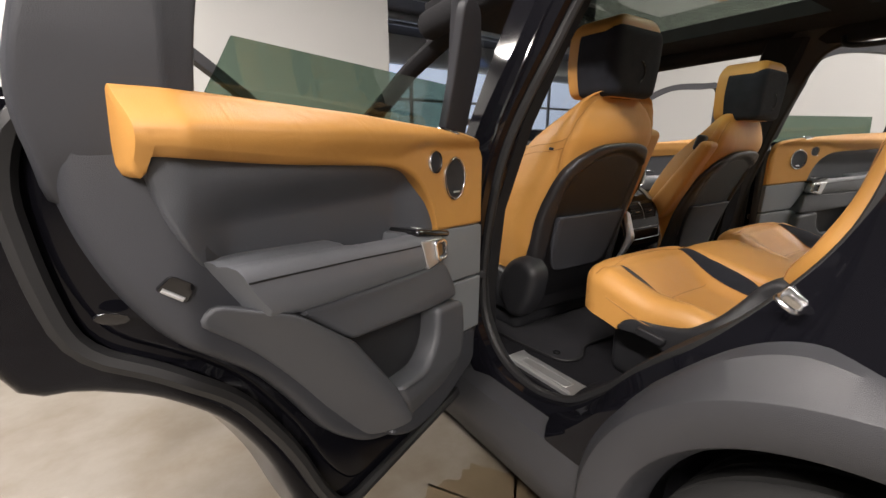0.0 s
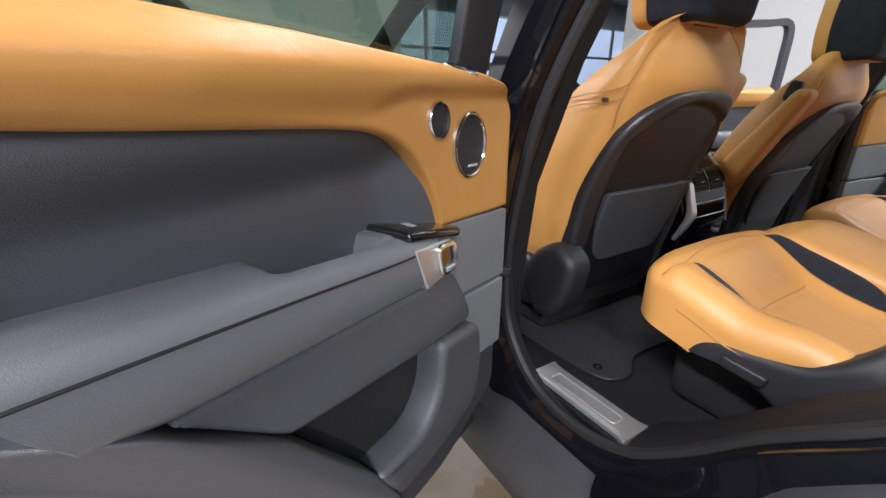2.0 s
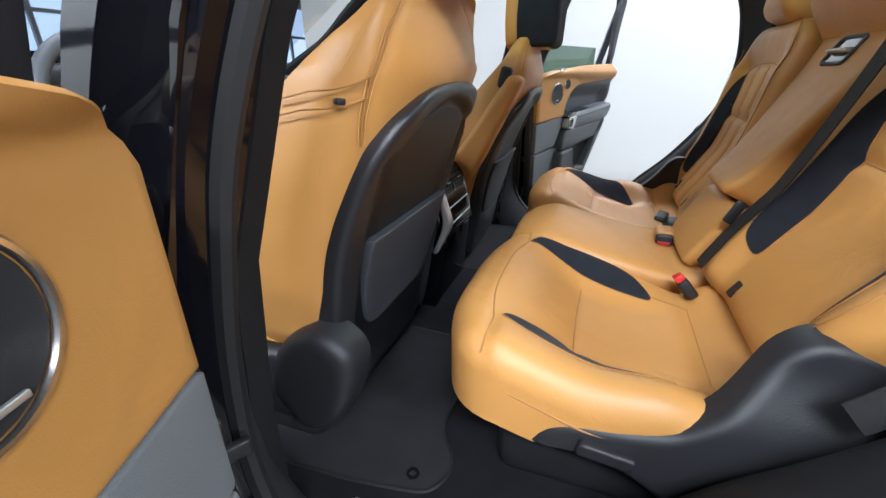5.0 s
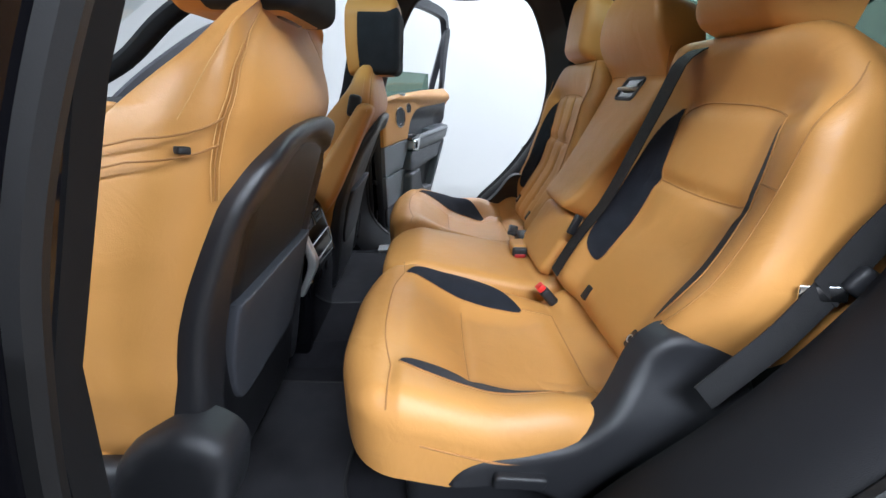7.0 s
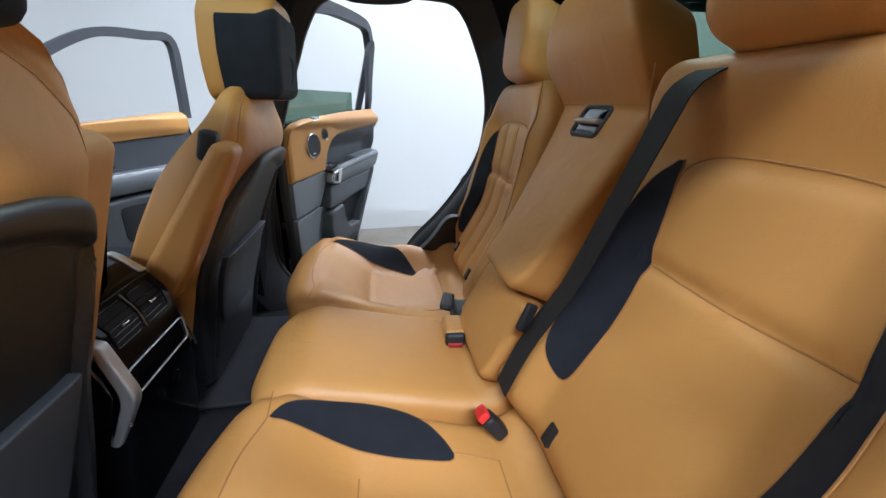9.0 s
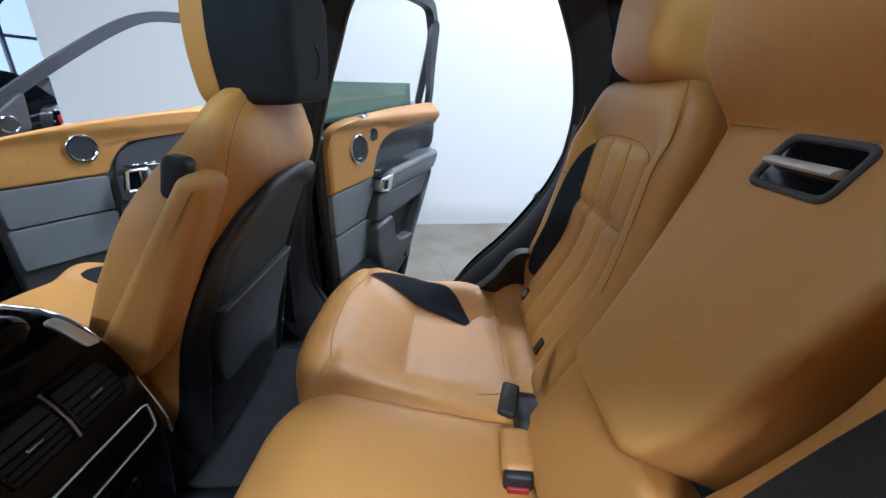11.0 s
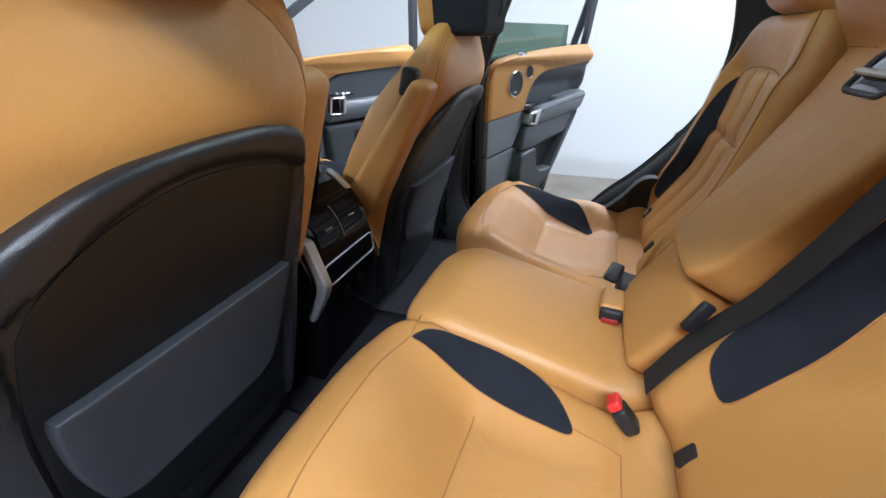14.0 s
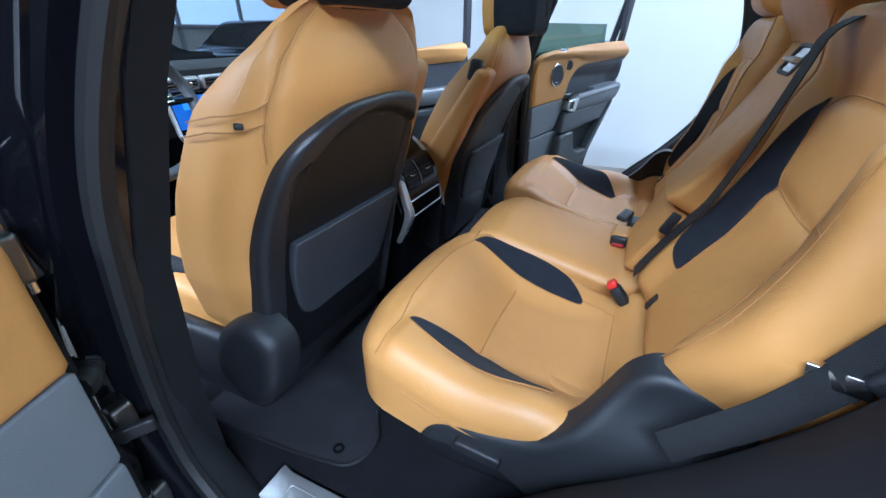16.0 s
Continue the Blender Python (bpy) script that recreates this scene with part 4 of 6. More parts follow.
def middle_seat():
    seat = thing("rear_seat", (0, 1.15, 0.54), "tan leather middle rear seat with folding armrest and pull handle", "car seat", "rear seats")

    def h(u, v):
        z = 0.846 - 0.22 * max(0.0, 1.30 - v) - 1.2 * max(0.0, v - 1.30) ** 1.6
        z += 0.05 * smooth01(v, 1.02, 0.92) + 0.01 * (1 - (u / 0.16) ** 2)
        return z

    loop = rounded([(-0.156, 0.93, 0.02), (-0.156, 1.37, 0.05), (-0.10, 1.405, 0.06), (0.10, 1.405, 0.06), (0.156, 1.37, 0.05), (0.156, 0.93, 0.02)], n=7)
    cush = part("cushion", pad(loop, flat, h, r=0.028, d=0.16, rings=20, n=120, centre=(0, 1.15)), TAN, seat)

    def hb(u, v):
        return 0.006 * (1 - (u / 0.16) ** 2) + float(np.interp(v, MID_BACK[:, 0], MID_BACK[:, 1])) - 0.006 * gauss(v - 1.285, 0.008)

    loop = rounded([(-0.095, 0.938, 0.03), (-0.110, 1.00, 0.05), (-0.150, 1.26, 0.05), (-0.168, 1.35, 0.08), (-0.120, 1.448, 0.10), (0.120, 1.448, 0.10), (0.168, 1.35, 0.08), (0.150, 1.26, 0.05), (0.110, 1.00, 0.05), (0.095, 0.938, 0.03)], n=7)
    back = part("backrest", pad(loop, back_place, hb, r=0.016, d=0.12, rings=24, n=150, centre=(0, 1.14)), TAN, seat, "fold-down middle backrest panel")
    low_pad = rounded([(-0.125, 0.79, 0.02), (-0.125, 0.932, 0.025), (0.125, 0.932, 0.025), (0.125, 0.79, 0.02)], n=5)
    part("lower_pad", pad(low_pad, back_place, lambda u, v: 0.040 + 0.004 * (1 - (u / 0.12) ** 2), r=0.014, d=0.08, rings=8, n=70), TAN, seat)
    stitch("seam", [(-0.14, 1.285), (0, 1.285), (0.14, 1.285)], back_place, hb, 0.0013, TAN_SEAM, back, 20)
    frame_loop = rounded([(-0.050, 1.226), (-0.062, 1.280), (0.030, 1.280), (0.044, 1.226)], 0.012)
    part("pull_surround", tube([back_place(u, v, hb(u, v) + 0.001) for u, v in frame_loop], 0.004, 8, True), GREY_PLASTIC, back, "satin grey pull surround")
    part("pull_recess", pad(frame_loop, back_place, lambda u, v: hb(u, v) + 0.001, r=0.001, d=0.004, rings=2), PIANO, back)
    part("pull_bar", tube([back_place(u, 1.252, hb(u, 1.252) + 0.004) for u in np.linspace(-0.050, 0.032, 8)], 0.010, 12, squash=0.45), PULL_GLINT, back, "metal pull bar, its bright reflection put into a pale colour")
    return seat


outer_rear_seat(-1)
outer_rear_seat(1)
middle_seat()


# ---- belts and buckles ----
def buckle(c, turn, cap, label, high=0.07):
    b = thing("belt_buckle", c, label, "seat belt buckle", "belt buckles")
    m = turn
    part("body", rbox(c, (0.034, 0.024, high), 0.007, turn=m), BLACK_PLASTIC, b)
    tip = Vector(c) + m.to_3x3() @ Vector((0, 0, high / 2 + 0.006))
    part("release_button", rbox(tip, (0.03, 0.02, 0.014), 0.004, turn=m), cap, b)
    return b


buckle((-0.208, 0.998, 0.785), pose(0, 0, 0, -42, 10, 0), RED, "black belt buckle with a red release button, on the seat", 0.045)
buckle((0.172, 0.985, 0.806), pose(0, 0, 0, -65, 0, 20), SHADED_RED, "black belt buckle with a red release button, beside the middle seat", 0.05)
strap = thing("belt_buckle", (0.06, 1.02, 0.78), "tan covered belt buckle with a red button on the middle seat", "seat belt buckle", "belt buckles")
lay = pose(0, 0, 0, 4, 0, 86)
part("stalk", rbox((0.060, 1.020, 0.812), (0.046, 0.085, 0.028), 0.010, turn=lay), TAN, strap)
part("body", rbox((0.018, 1.023, 0.810), (0.042, 0.022, 0.028), 0.007, turn=lay), BLACK_PLASTIC, strap)
part("release_button", rbox((0.0065, 1.024, 0.802), (0.03, 0.006, 0.010), 0.002, turn=lay), SHADED_RED, strap)
# solid black pieces put in for the shade of the gap between the cushions
well = thing("buckle_well", (0.13, 0.97, 0.78), "black blocks for the shaded gap between the rear cushions where buckles sit", "seat belt buckle")
part("gap_shade", rbox((0.13, 0.975, 0.806), (0.075, 0.075, 0.05), 0.014), BLACK_PLASTIC, well)
part("flap", rbox((0.15, 1.02, 0.832), (0.075, 0.03, 0.014), 0.006, turn=pose(0, 0, 0, 10, 0, -14)), BLACK_PLASTIC, well)
belt = thing("seat_belt", (-0.19, 0.93, 0.80), "black seat belt webbing lying along the rear backrest", "seat belt")
line = curve([(-0.335, 1.40), (-0.27, 1.25), (-0.213, 1.10), (-0.18, 0.98), (-0.168, 0.90), (-0.178, 0.82)], 40)
off = lambda v: 0.030 - 0.085 * smooth01(v, 1.27, 1.38)
part("webbing", slab([back_place(u - 0.024, v, off(v)) for u, v in line], [back_place(u + 0.022, v, off(v)) for u, v in line], (0, 0.0015, 0.001)), WEBBING, belt)
part("tongue", rbox(back_place(-0.150, 0.925, 0.045), (0.012, 0.02, 0.05), 0.004, turn=pose(0, 0, 0, 25, 0, 10)), BLACK_PLASTIC, belt)
side_belt = thing("seat_belt", (-0.68, 0.85, 1.0), "black seat belt with a bright tongue beside the rear backrest", "seat belt")
run = curve([(0.60, 1.53), (0.68, 1.29), (0.745, 1.16), (0.79, 1.09), (0.822, 1.026)], 24)
part("webbing", slab([(-0.674, y - 0.012, z - 0.016) for y, z in run], [(-0.666, y + 0.016, z + 0.014) for y, z in run], (-0.0018, 0, 0)), WEBBING, side_belt)
low_run = curve([(0.822, 1.026), (0.858, 0.966), (0.90, 0.915), (0.93, 0.88)], 20)
part("lower_webbing", slab([(-0.672, y - 0.012, z - 0.016) for y, z in low_run], [(-0.664, y + 0.012, z + 0.012) for y, z in low_run], (-0.0018, 0, 0)), WEBBING, side_belt)
part("tongue", rbox((-0.668, 0.824, 1.024), (0.005, 0.046, 0.020), 0.002, turn=pose(0, 0, 0, -8, 0, -24)), CHROME, side_belt, "bright metal belt tongue")
part("tongue_grip", rbox((-0.680, 0.790, 1.040), (0.016, 0.040, 0.034), 0.007, turn=pose(0, 0, 0, 30, 0, -10)), BLACK_PLASTIC, side_belt)
part("tongue_clip", rbox((-0.686, 0.760, 1.034), (0.007, 0.026, 0.008), 0.002, turn=pose(0, 0, 0, -8, 0, -10)), CHROME, side_belt)


# ---- front seats ----
def front_seat(cx, dz, recline=0.0, shift=0.0):
    seat = thing("front_seat", (cx, 1.85, 0.54), "tan leather front seat with a dark shell back and map pocket", "car seat", "front seats")
    yb = lambda z: 1.605 - 0.19 * (z - dz - 0.68) - 0.27 * max(0, z - dz - 0.9) ** 1.4 - recline * max(0.0, z - dz - 0.9) + 0.085 * smooth01(z - dz, 1.19, 1.36)
    P = np.array([(0.66, 0.17, 0.12), (0.70, 0.21, 0.14), (0.78, 0.245, 0.15), (0.88, 0.268, 0.155), (0.98, 0.275, 0.15), (1.06, 0.272, 0.145), (1.14, 0.258, 0.135), (1.20, 0.242, 0.118), (1.25, 0.222, 0.098), (1.29, 0.193, 0.08), (1.317, 0.158, 0.066), (1.334, 0.115, 0.05), (1.342, 0.085, 0.032)])
    half = lambda z: float(np.interp(z - dz, P[:, 0], P[:, 1]))
    deep = lambda z: float(np.interp(z - dz, P[:, 0], P[:, 2])) + (0.04 if cx < 0 else 0.0) * smooth01(z - dz, 1.22, 1.02)
    square = lambda z: 0.62 + 0.3 * smooth01(z - dz, 1.16, 1.32)
    wrap_at = lambda z: (0.11 + 0.02 * smooth01(z - dz, 0.85, 1.0) - 0.15 * smooth01(z - dz, 1.17, 1.342)) if cx < 0 else (0.11 - 0.08 * smooth01(z - dz, 1.15, 1.342))

    def rear_y(x, z):
        c = min(1.0, abs(x) / half(z)) ** (1 / square(z))
        q = math.sqrt(max(0.0, 1 - c * c))
        fold = 0.003 * gauss(abs(x) - wing_x(z), 0.008)
        return yb(z) + wrap_at(z) * (1 - q ** 0.55) + fold

    wing_x = lambda z: float(np.interp(z - dz, [1.05, 1.12, 1.15, 1.20, 1.25, 1.29, 1.32], [0.20, 0.212, 0.216, 0.212, 0.19, 0.15, 0.10]))

    def section(z, n=128):
        out = []
        hw, depth = half(z), deep(z)
        for k in range(n):
            a = 2 * math.pi * k / n
            c, q = math.cos(a), math.sin(a)
            x = hw * np.sign(c) * abs(c) ** square(z)
            if q < 0:
                y = rear_y(x, z)
            else:
                y = yb(z) + wrap_at(z) + (depth - wrap_at(z)) * abs(q) ** 0.5 + 0.03 * (abs(x) / hw) ** 3 * smooth01(z - dz, 1.3, 1.2)
                x *= 1 - (0.26 if cx < 0 else 0.16) * smooth01(z - dz, 0.85, 1.12) * smooth01(q, 0.0, 0.5)
            out.append((cx + x * (0.95 if cx < 0 and x < 0 else 1.0), y, z))
        return out

    back = part("backrest", loft([section(z + dz) for z in np.linspace(0.66, 1.342, 60)]), TAN, seat)
    for q in (-1, 1):
        zs = np.linspace(1.11, 1.318, 30) + dz
        part("seam", tube([(cx + q * wing_x(z), rear_y(wing_x(z), z) - 0.0002, z) for z in zs], 0.0009, 6), TAN_SEAM, back)
        for z0, z1 in ((1.182, 1.200), (1.160, 1.172)) if q * cx > 0 else ():
            line = []
            for f in np.linspace(0, 1, 14):
                z = z0 + (z1 - z0) * f + dz
                x = half(z) * 0.999 * (1 - f) + wing_x(z) * f
                line.append((cx + q * x, rear_y(x, z) - 0.0006, z))
            line.insert(0, (cx + q * (half(z0 + dz) + 0.001), yb(z0 + dz) + wrap_at(z0 + dz) + 0.03, z0 + dz - 0.012))
            part("seam", tube(line, 0.0013, 6), TAN_SEAM, back)
        for k in (-1, 1):
            part("stitching", tube([(cx + q * (wing_x(z) + k * 0.0045), rear_y(wing_x(z) + k * 0.0045, z) + 0.0001, z) for z in zs], 0.0005, 5), TAN_THREAD, back)
        edge = []
        for z in np.linspace(1.20, 1.30, 12) + dz:
            x = half(z) * 0.985
            edge.append((cx + q * x, rear_y(x, z) - 0.0003, z))
        part("stitching", tube(edge, 0.0006, 5), TAN_THREAD, back)
    out = -1 if cx < 0 else 1
    zt = 1.170 + dz
    part("release_tab", rbox((cx + out * (half(zt) * 0.955), rear_y(half(zt) * 0.955, zt) + 0.002, zt), (0.013, 0.012, 0.008), 0.002, turn=pose(0, 0, 0, 0, 8, out * 35)), BLACK_PLASTIC, back, "small black release tab")
    # shell on the back, with a recessed field and a pocket flap
    place = lambda u, v, w: (cx + u, yb(v + dz) - w + 0.9 * max(0, abs(u) - 0.14) ** 1.5, v + dz)
    foot = 0.60
    shell = rounded([(-0.19, foot, 0.05), (-0.228, 0.80, 0.15), (-0.230, 0.98, 0.2), (-0.212, 1.08, 0.1), (-0.178, 1.140, 0.08), (-0.10, 1.180, 0.08), (0.0, 1.188, 0.15), (0.095, 1.186, 0.06), (0.160, 1.170, 0.05), (0.192, 1.10, 0.08), (0.208, 1.04, 0.1), (0.222, 0.98, 0.2), (0.222, 0.80, 0.15), (0.19, foot, 0.05)], n=8)

    def hs(u, v):
        inside = smooth01(1.166 - (1.5 if u > 0 else 2.6) * u * u - v, 0.0, 0.010) * smooth01(0.188 - abs(u), 0.0, 0.012)
        return 0.018 - 0.016 * inside

    panel = part("back_panel", pad(shell, place, hs, r=0.014, d=0.06, rings=40, n=180, centre=(0, 0.90)), SHELL, seat, "black moulded seat back shell")
    field = rounded([(-0.160, foot + 0.06, 0.04), (-0.178, 0.80, 0.1), (-0.178, 0.98, 0.15), (-0.165, 1.079, 0.08), (-0.10, 1.128, 0.08), (0.0, 1.152, 0.1), (0.10, 1.138, 0.06), (0.155, 1.116, 0.04), (0.176, 1.06, 0.06), (0.178, 0.80, 0.1), (0.150, foot + 0.06, 0.04)], n=6)
    part("back_field", pad(field, place, lambda u, v: 0.0035, r=0.001, d=0.006, rings=20, n=120, centre=(0, 0.90)), FIELD, panel, "dark woven field inside the shell")
    pocket = rounded([(-0.138, 0.755, 0.045), (-0.166, 0.86, 0.15), (-0.170, 0.955, 0.010), (0.170, 0.955, 0.010), (0.160, 0.85, 0.1), (0.132, 0.755, 0.045)], n=5)
    part("map_pocket", pad(pocket, place, lambda u, v: 0.010 + 0.011 * smooth01(v, 0.78, 0.95), r=0.004, d=0.018, rings=8, n=80), POCKET, panel, "charcoal map pocket flap")
    # headrest: a thin tan front and a deep dark cover
    hy = yb(1.332 + dz)
    hr = hy - 0.078
    hp = lambda u, v, w: (cx + u, hr + 0.130 - w - 0.05 * (v - 1.33) + shift, v + dz + (0.004 if cx < 0 else -0.010))
    hl = rounded([(-0.105, 1.315, 0.03), (-0.125, 1.40, 0.05), (-0.122, 1.50, 0.05), (-0.08, 1.535, 0.05), (0.08, 1.535, 0.05), (0.122, 1.50, 0.05), (0.125, 1.40, 0.05), (0.105, 1.315, 0.03)], n=7)
    head = part("headrest", pad(hl, hp, lambda u, v: 0.104 - 1.2 * max(0, abs(u) - 0.09) ** 1.5, r=0.024, d=0.145, rings=10, n=90), TAN, seat, "headrest with a tan front and dark suede back")
    hb2 = rounded([(-0.108, 1.316, 0.02), (-0.128, 1.40, 0.04), (-0.1255, 1.485, 0.03), (-0.10, 1.508, 0.03), (0.10, 1.508, 0.03), (0.1255, 1.485, 0.03), (0.128, 1.40, 0.04), (0.108, 1.316, 0.02)], n=6)
    cover = part("rear_cover", pad(hb2, hp, lambda u, v: 0.112 - 1.0 * max(0, abs(u) - 0.085) ** 1.5, r=0.024, d=0.115, rings=10, n=90), SUEDE, head, "dark suede rear cover")
    part("adjuster_mark", tube([hp(0.03 * math.cos(a), 1.385 + 0.03 * math.sin(a), 0.1135) for a in np.linspace(-1.3, 1.3, 14)], 0.0018, 6), BLACK_PLASTIC, cover)
    part("post_bezel", rbox((cx, hy + 0.014, 1.328 + dz), (0.11, 0.050, 0.022), 0.010), PIANO, seat, "gloss black headrest guide")
    for k in (-0.035, 0.035):
        part("headrest_post", tube([(cx + k, hy + 0.012, 1.30 + dz), (cx + k, hy + 0.008, 1.39 + dz)], 0.006), CHROME, seat)
    # cushion
    loop = rounded([(cx - 0.225, 1.70, 0.05), (cx - 0.23, 2.15, 0.08), (cx, 2.20, 0.2), (cx + 0.23, 2.15, 0.08), (cx + 0.225, 1.70, 0.05)], n=7)
    hc = lambda u, v: 0.80 + 0.12 * (v - 1.8) + 0.03 * smooth01(abs(u - cx), 0.13, 0.2)
    part("cushion", pad(loop, flat, hc, r=0.03, d=0.12, rings=12, n=100), TAN, seat)
    for q in (-1, 1):
        wing = curve([(cx + q * 0.16, 2.1), (cx + q * 0.21, 2.0), (cx + q * 0.21, 1.9), (cx + q * 0.16, 1.85), (cx + q * 0.13, 1.95)], 40, True)
        part("suede_insert", pad(wing, flat, lambda u, v: hc(u, v) + 0.003, r=0.002, d=0.006, rings=5), SUEDE, seat, "dark suede insert")
    part("seat_base", rbox((cx, 1.90, 0.63), (0.46, 0.50, 0.18), 0.03), BLACK_PLASTIC, seat)
    part("side_valance", rbox((cx + out * 0.245, 1.90, 0.70), (0.04, 0.46, 0.15), 0.018), BLACK_PLASTIC, seat, "black plastic seat side valance")
    # hinge cover at the foot of the backrest, on the door side
    cov = rounded([(1.53, 0.80, 0.04), (1.60, 0.845, 0.05), (1.68, 0.80, 0.05), (1.73, 0.70, 0.05), (1.66, 0.61, 0.03), (1.60, 0.62, 0.04), (1.55, 0.70, 0.05)], n=6)
    part("hinge_cover", pad(cov, lambda u, v, w: (cx + out * ((0.255 if cx < 0 else 0.215) + w), u + (0.0 if cx < 0 else 0.06), v), lambda u, v: 0.018, r=0.03, d=0.07, rings=8, n=60), BLACK_PLASTIC, seat, "black plastic hinge cover")
    # folded armrest on the inboard side
    arm = rounded([(1.668, 0.93, 0.04), (1.645, 0.88, 0.03), (1.60, 0.885, 0.03), (1.56, 0.94, 0.1), (1.430, 1.197 if cx > 0 else 1.24, 0.025), (1.472, 1.212 if cx > 0 else 1.25, 0.02)], n=7)
    if cx < 0:
        arm = rounded([(1.672, 0.945, 0.04), (1.655, 0.885, 0.03), (1.605, 0.89, 0.03), (1.582, 0.95, 0.06), (1.486, 1.235, 0.022), (1.534, 1.255, 0.022)], n=7)
    part("armrest", pad(arm, lambda u, v, w: (cx - out * ((0.292 if cx > 0 else 0.248) + w), u, v), lambda u, v: 0.012 if cx > 0 else 0.046, r=0.018 if cx > 0 else 0.032, d=0.06 if cx > 0 else 0.09, rings=10, n=90, centre=(1.56, 1.03)), TAN, seat, "folded tan leather armrest")
    if cx > 0:
        part("armrest_pivot", rbox((cx - out * 0.270, 1.490, 1.200), (0.036, 0.034, 0.06), 0.010, turn=pose(0, 0, 0, 14, 0, 0)), BLACK_PLASTIC, seat)
    return seat


front_seat(-0.41, 0.012, 0.0, 0.010)
front_seat(0.42, -0.02, 0.07, -0.012)


# ---- doors ----
def door_frame_of(hinge, degrees, s):
    """Local frame of an open door: u runs back from the hinge, v is the height, w points into the cabin. degrees: how far it is swung open."""
    a = radians(degrees)
    ux, uy = s * math.sin(a), -math.cos(a)
    wx, wy = -s * math.cos(a), -math.sin(a)
    return lambda u, v, w: (hinge[0] + u * ux + w * wx, hinge[1] + u * uy + w * wy, v)


def rear_door(s, hinge, degrees):
    flat_place = door_frame_of(hinge, degrees, s)
    # the rear end of the door folds back towards its outer skin
    P = lambda u, v, w: flat_place(u - 0.118 * max(0.0, u - 0.765), v, w - 0.5 * max(0.0, u - 0.765))
    turn = Matrix(((P(1, 0, 0)[0] - P(0, 0, 0)[0], P(0, 0, 1)[0] - P(0, 0, 0)[0], 0), (P(1, 0, 0)[1] - P(0, 0, 0)[1], P(0, 0, 1)[1] - P(0, 0, 0)[1], 0), (0, 0, 1))).to_4x4()
    block = lambda u, v, w, a, b, c, r: rbox(P(u, v, w), (a, c, b), r, turn=turn)
    shell = rounded([(-0.035, 0.43, 0.03), (-0.03, 1.10, 0.2), (-0.01, 1.195, 0.03), (0.90, 1.255, 0.04), (0.955, 1.16, 0.1), (0.945, 0.985, 0.04), (0.912, 0.912, 0.02), (0.87, 0.912, 0.03), (0.782, 0.875, 0.12), (0.713, 0.80, 0.1), (0.652, 0.685, 0.1), (0.616, 0.57, 0.1), (0.56, 0.43, 0.05)], n=7)
    door = part("rear_door", pad(shell, P, lambda u, v: -0.062, r=0.016, d=0.075, rings=6, n=140, centre=(0.4, 0.9)), PAINT, body, "open rear car door, tan and charcoal leather trim, window half down")
    ledge = rounded([(-0.012, 0.475, 0.03), (-0.01, 1.165, 0.05), (0.87, 1.235, 0.05), (0.895, 1.16, 0.1), (0.886, 1.055, 0.06), (0.868, 0.965, 0.05), (0.785, 0.917, 0.12), (0.705, 0.84, 0.1), (0.625, 0.70, 0.1), (0.572, 0.565, 0.1), (0.52, 0.475, 0.05)], n=7)
    part("door_gasket", tube([P(u, v, -0.05) for u, v in even(ledge, 150)], 0.013, 8, True), RUBBER, door, "black rubber gasket")
    inset = rounded([(0.0, 0.50, 0.03), (0.0, 1.16, 0.05), (0.86, 1.225, 0.05), (0.875, 1.16, 0.1), (0.866, 1.06, 0.05), (0.835, 0.975, 0.06), (0.765, 0.935, 0.12), (0.69, 0.86, 0.1), (0.60, 0.715, 0.1), (0.55, 0.60, 0.1), (0.48, 0.50, 0.05)], n=7)
    part("inner_skin", pad(inset, P, lambda u, v: -0.056, r=0.01, d=0.03, rings=4, n=140, centre=(0.4, 0.9)), PAINT, door)
    base = rounded([(0.03, 0.585, 0.05), (0.014, 1.0, 0.2), (0.014, 1.175, 0.02), (0.845, 1.235, 0.02), (0.862, 1.17, 0.08), (0.848, 1.095, 0.06), (0.824, 1.03, 0.08), (0.785, 0.965, 0.08), (0.735, 0.922, 0.08), (0.685, 0.875, 0.1), (0.635, 0.805, 0.1), (0.575, 0.705, 0.1), (0.475, 0.615, 0.08), (0.36, 0.575, 0.1), (0.15, 0.565, 0.08)], n=7)
    hollow = lambda u, v: smooth01(u, 0.235, 0.262) * smooth01(float(np.interp(v, [1.0, 1.045, 1.12, 1.19], [0.69, 0.745, 0.785, 0.80])) - u, 0.02, 0.06) * smooth01(v, 0.955, 0.975) * smooth01(v, 1.19, 1.168)
    hb = lambda u, v: -0.016 + 0.010 * smooth01(u, 0.8, 0.5) - 0.045 * hollow(u, v)
    part("trim_panel", pad(base, P, hb, r=0.014, d=0.03, rings=26, n=150, centre=(0.4, 0.9), back=False), FRAME_TRIM, door, "charcoal plastic door trim")
    # tan upper panel that sweeps down to the front edge
    low = curve([(0.256, 1.012), (0.267, 1.046), (0.286, 1.084), (0.318, 1.120), (0.365, 1.146), (0.44, 1.159), (0.65, 1.171), (0.790, 1.184), (0.796, 1.178), (0.800, 1.164), (0.808, 1.164), (0.813, 1.176)], 110)
    low = [(u, float(np.interp(u, [0.03, 0.256], [0.995, 1.012]))) for u in np.linspace(0.03, 0.254, 24)] + [tuple(q) for q in low]
    ht = lambda u, v: 0.016 + 0.016 * smooth01(v, 1.165 + 0.02 * smooth01(u, 0.40, 0.32), 1.205) - 0.035 * smooth01(v, 1.21, 1.258)
    loops = []
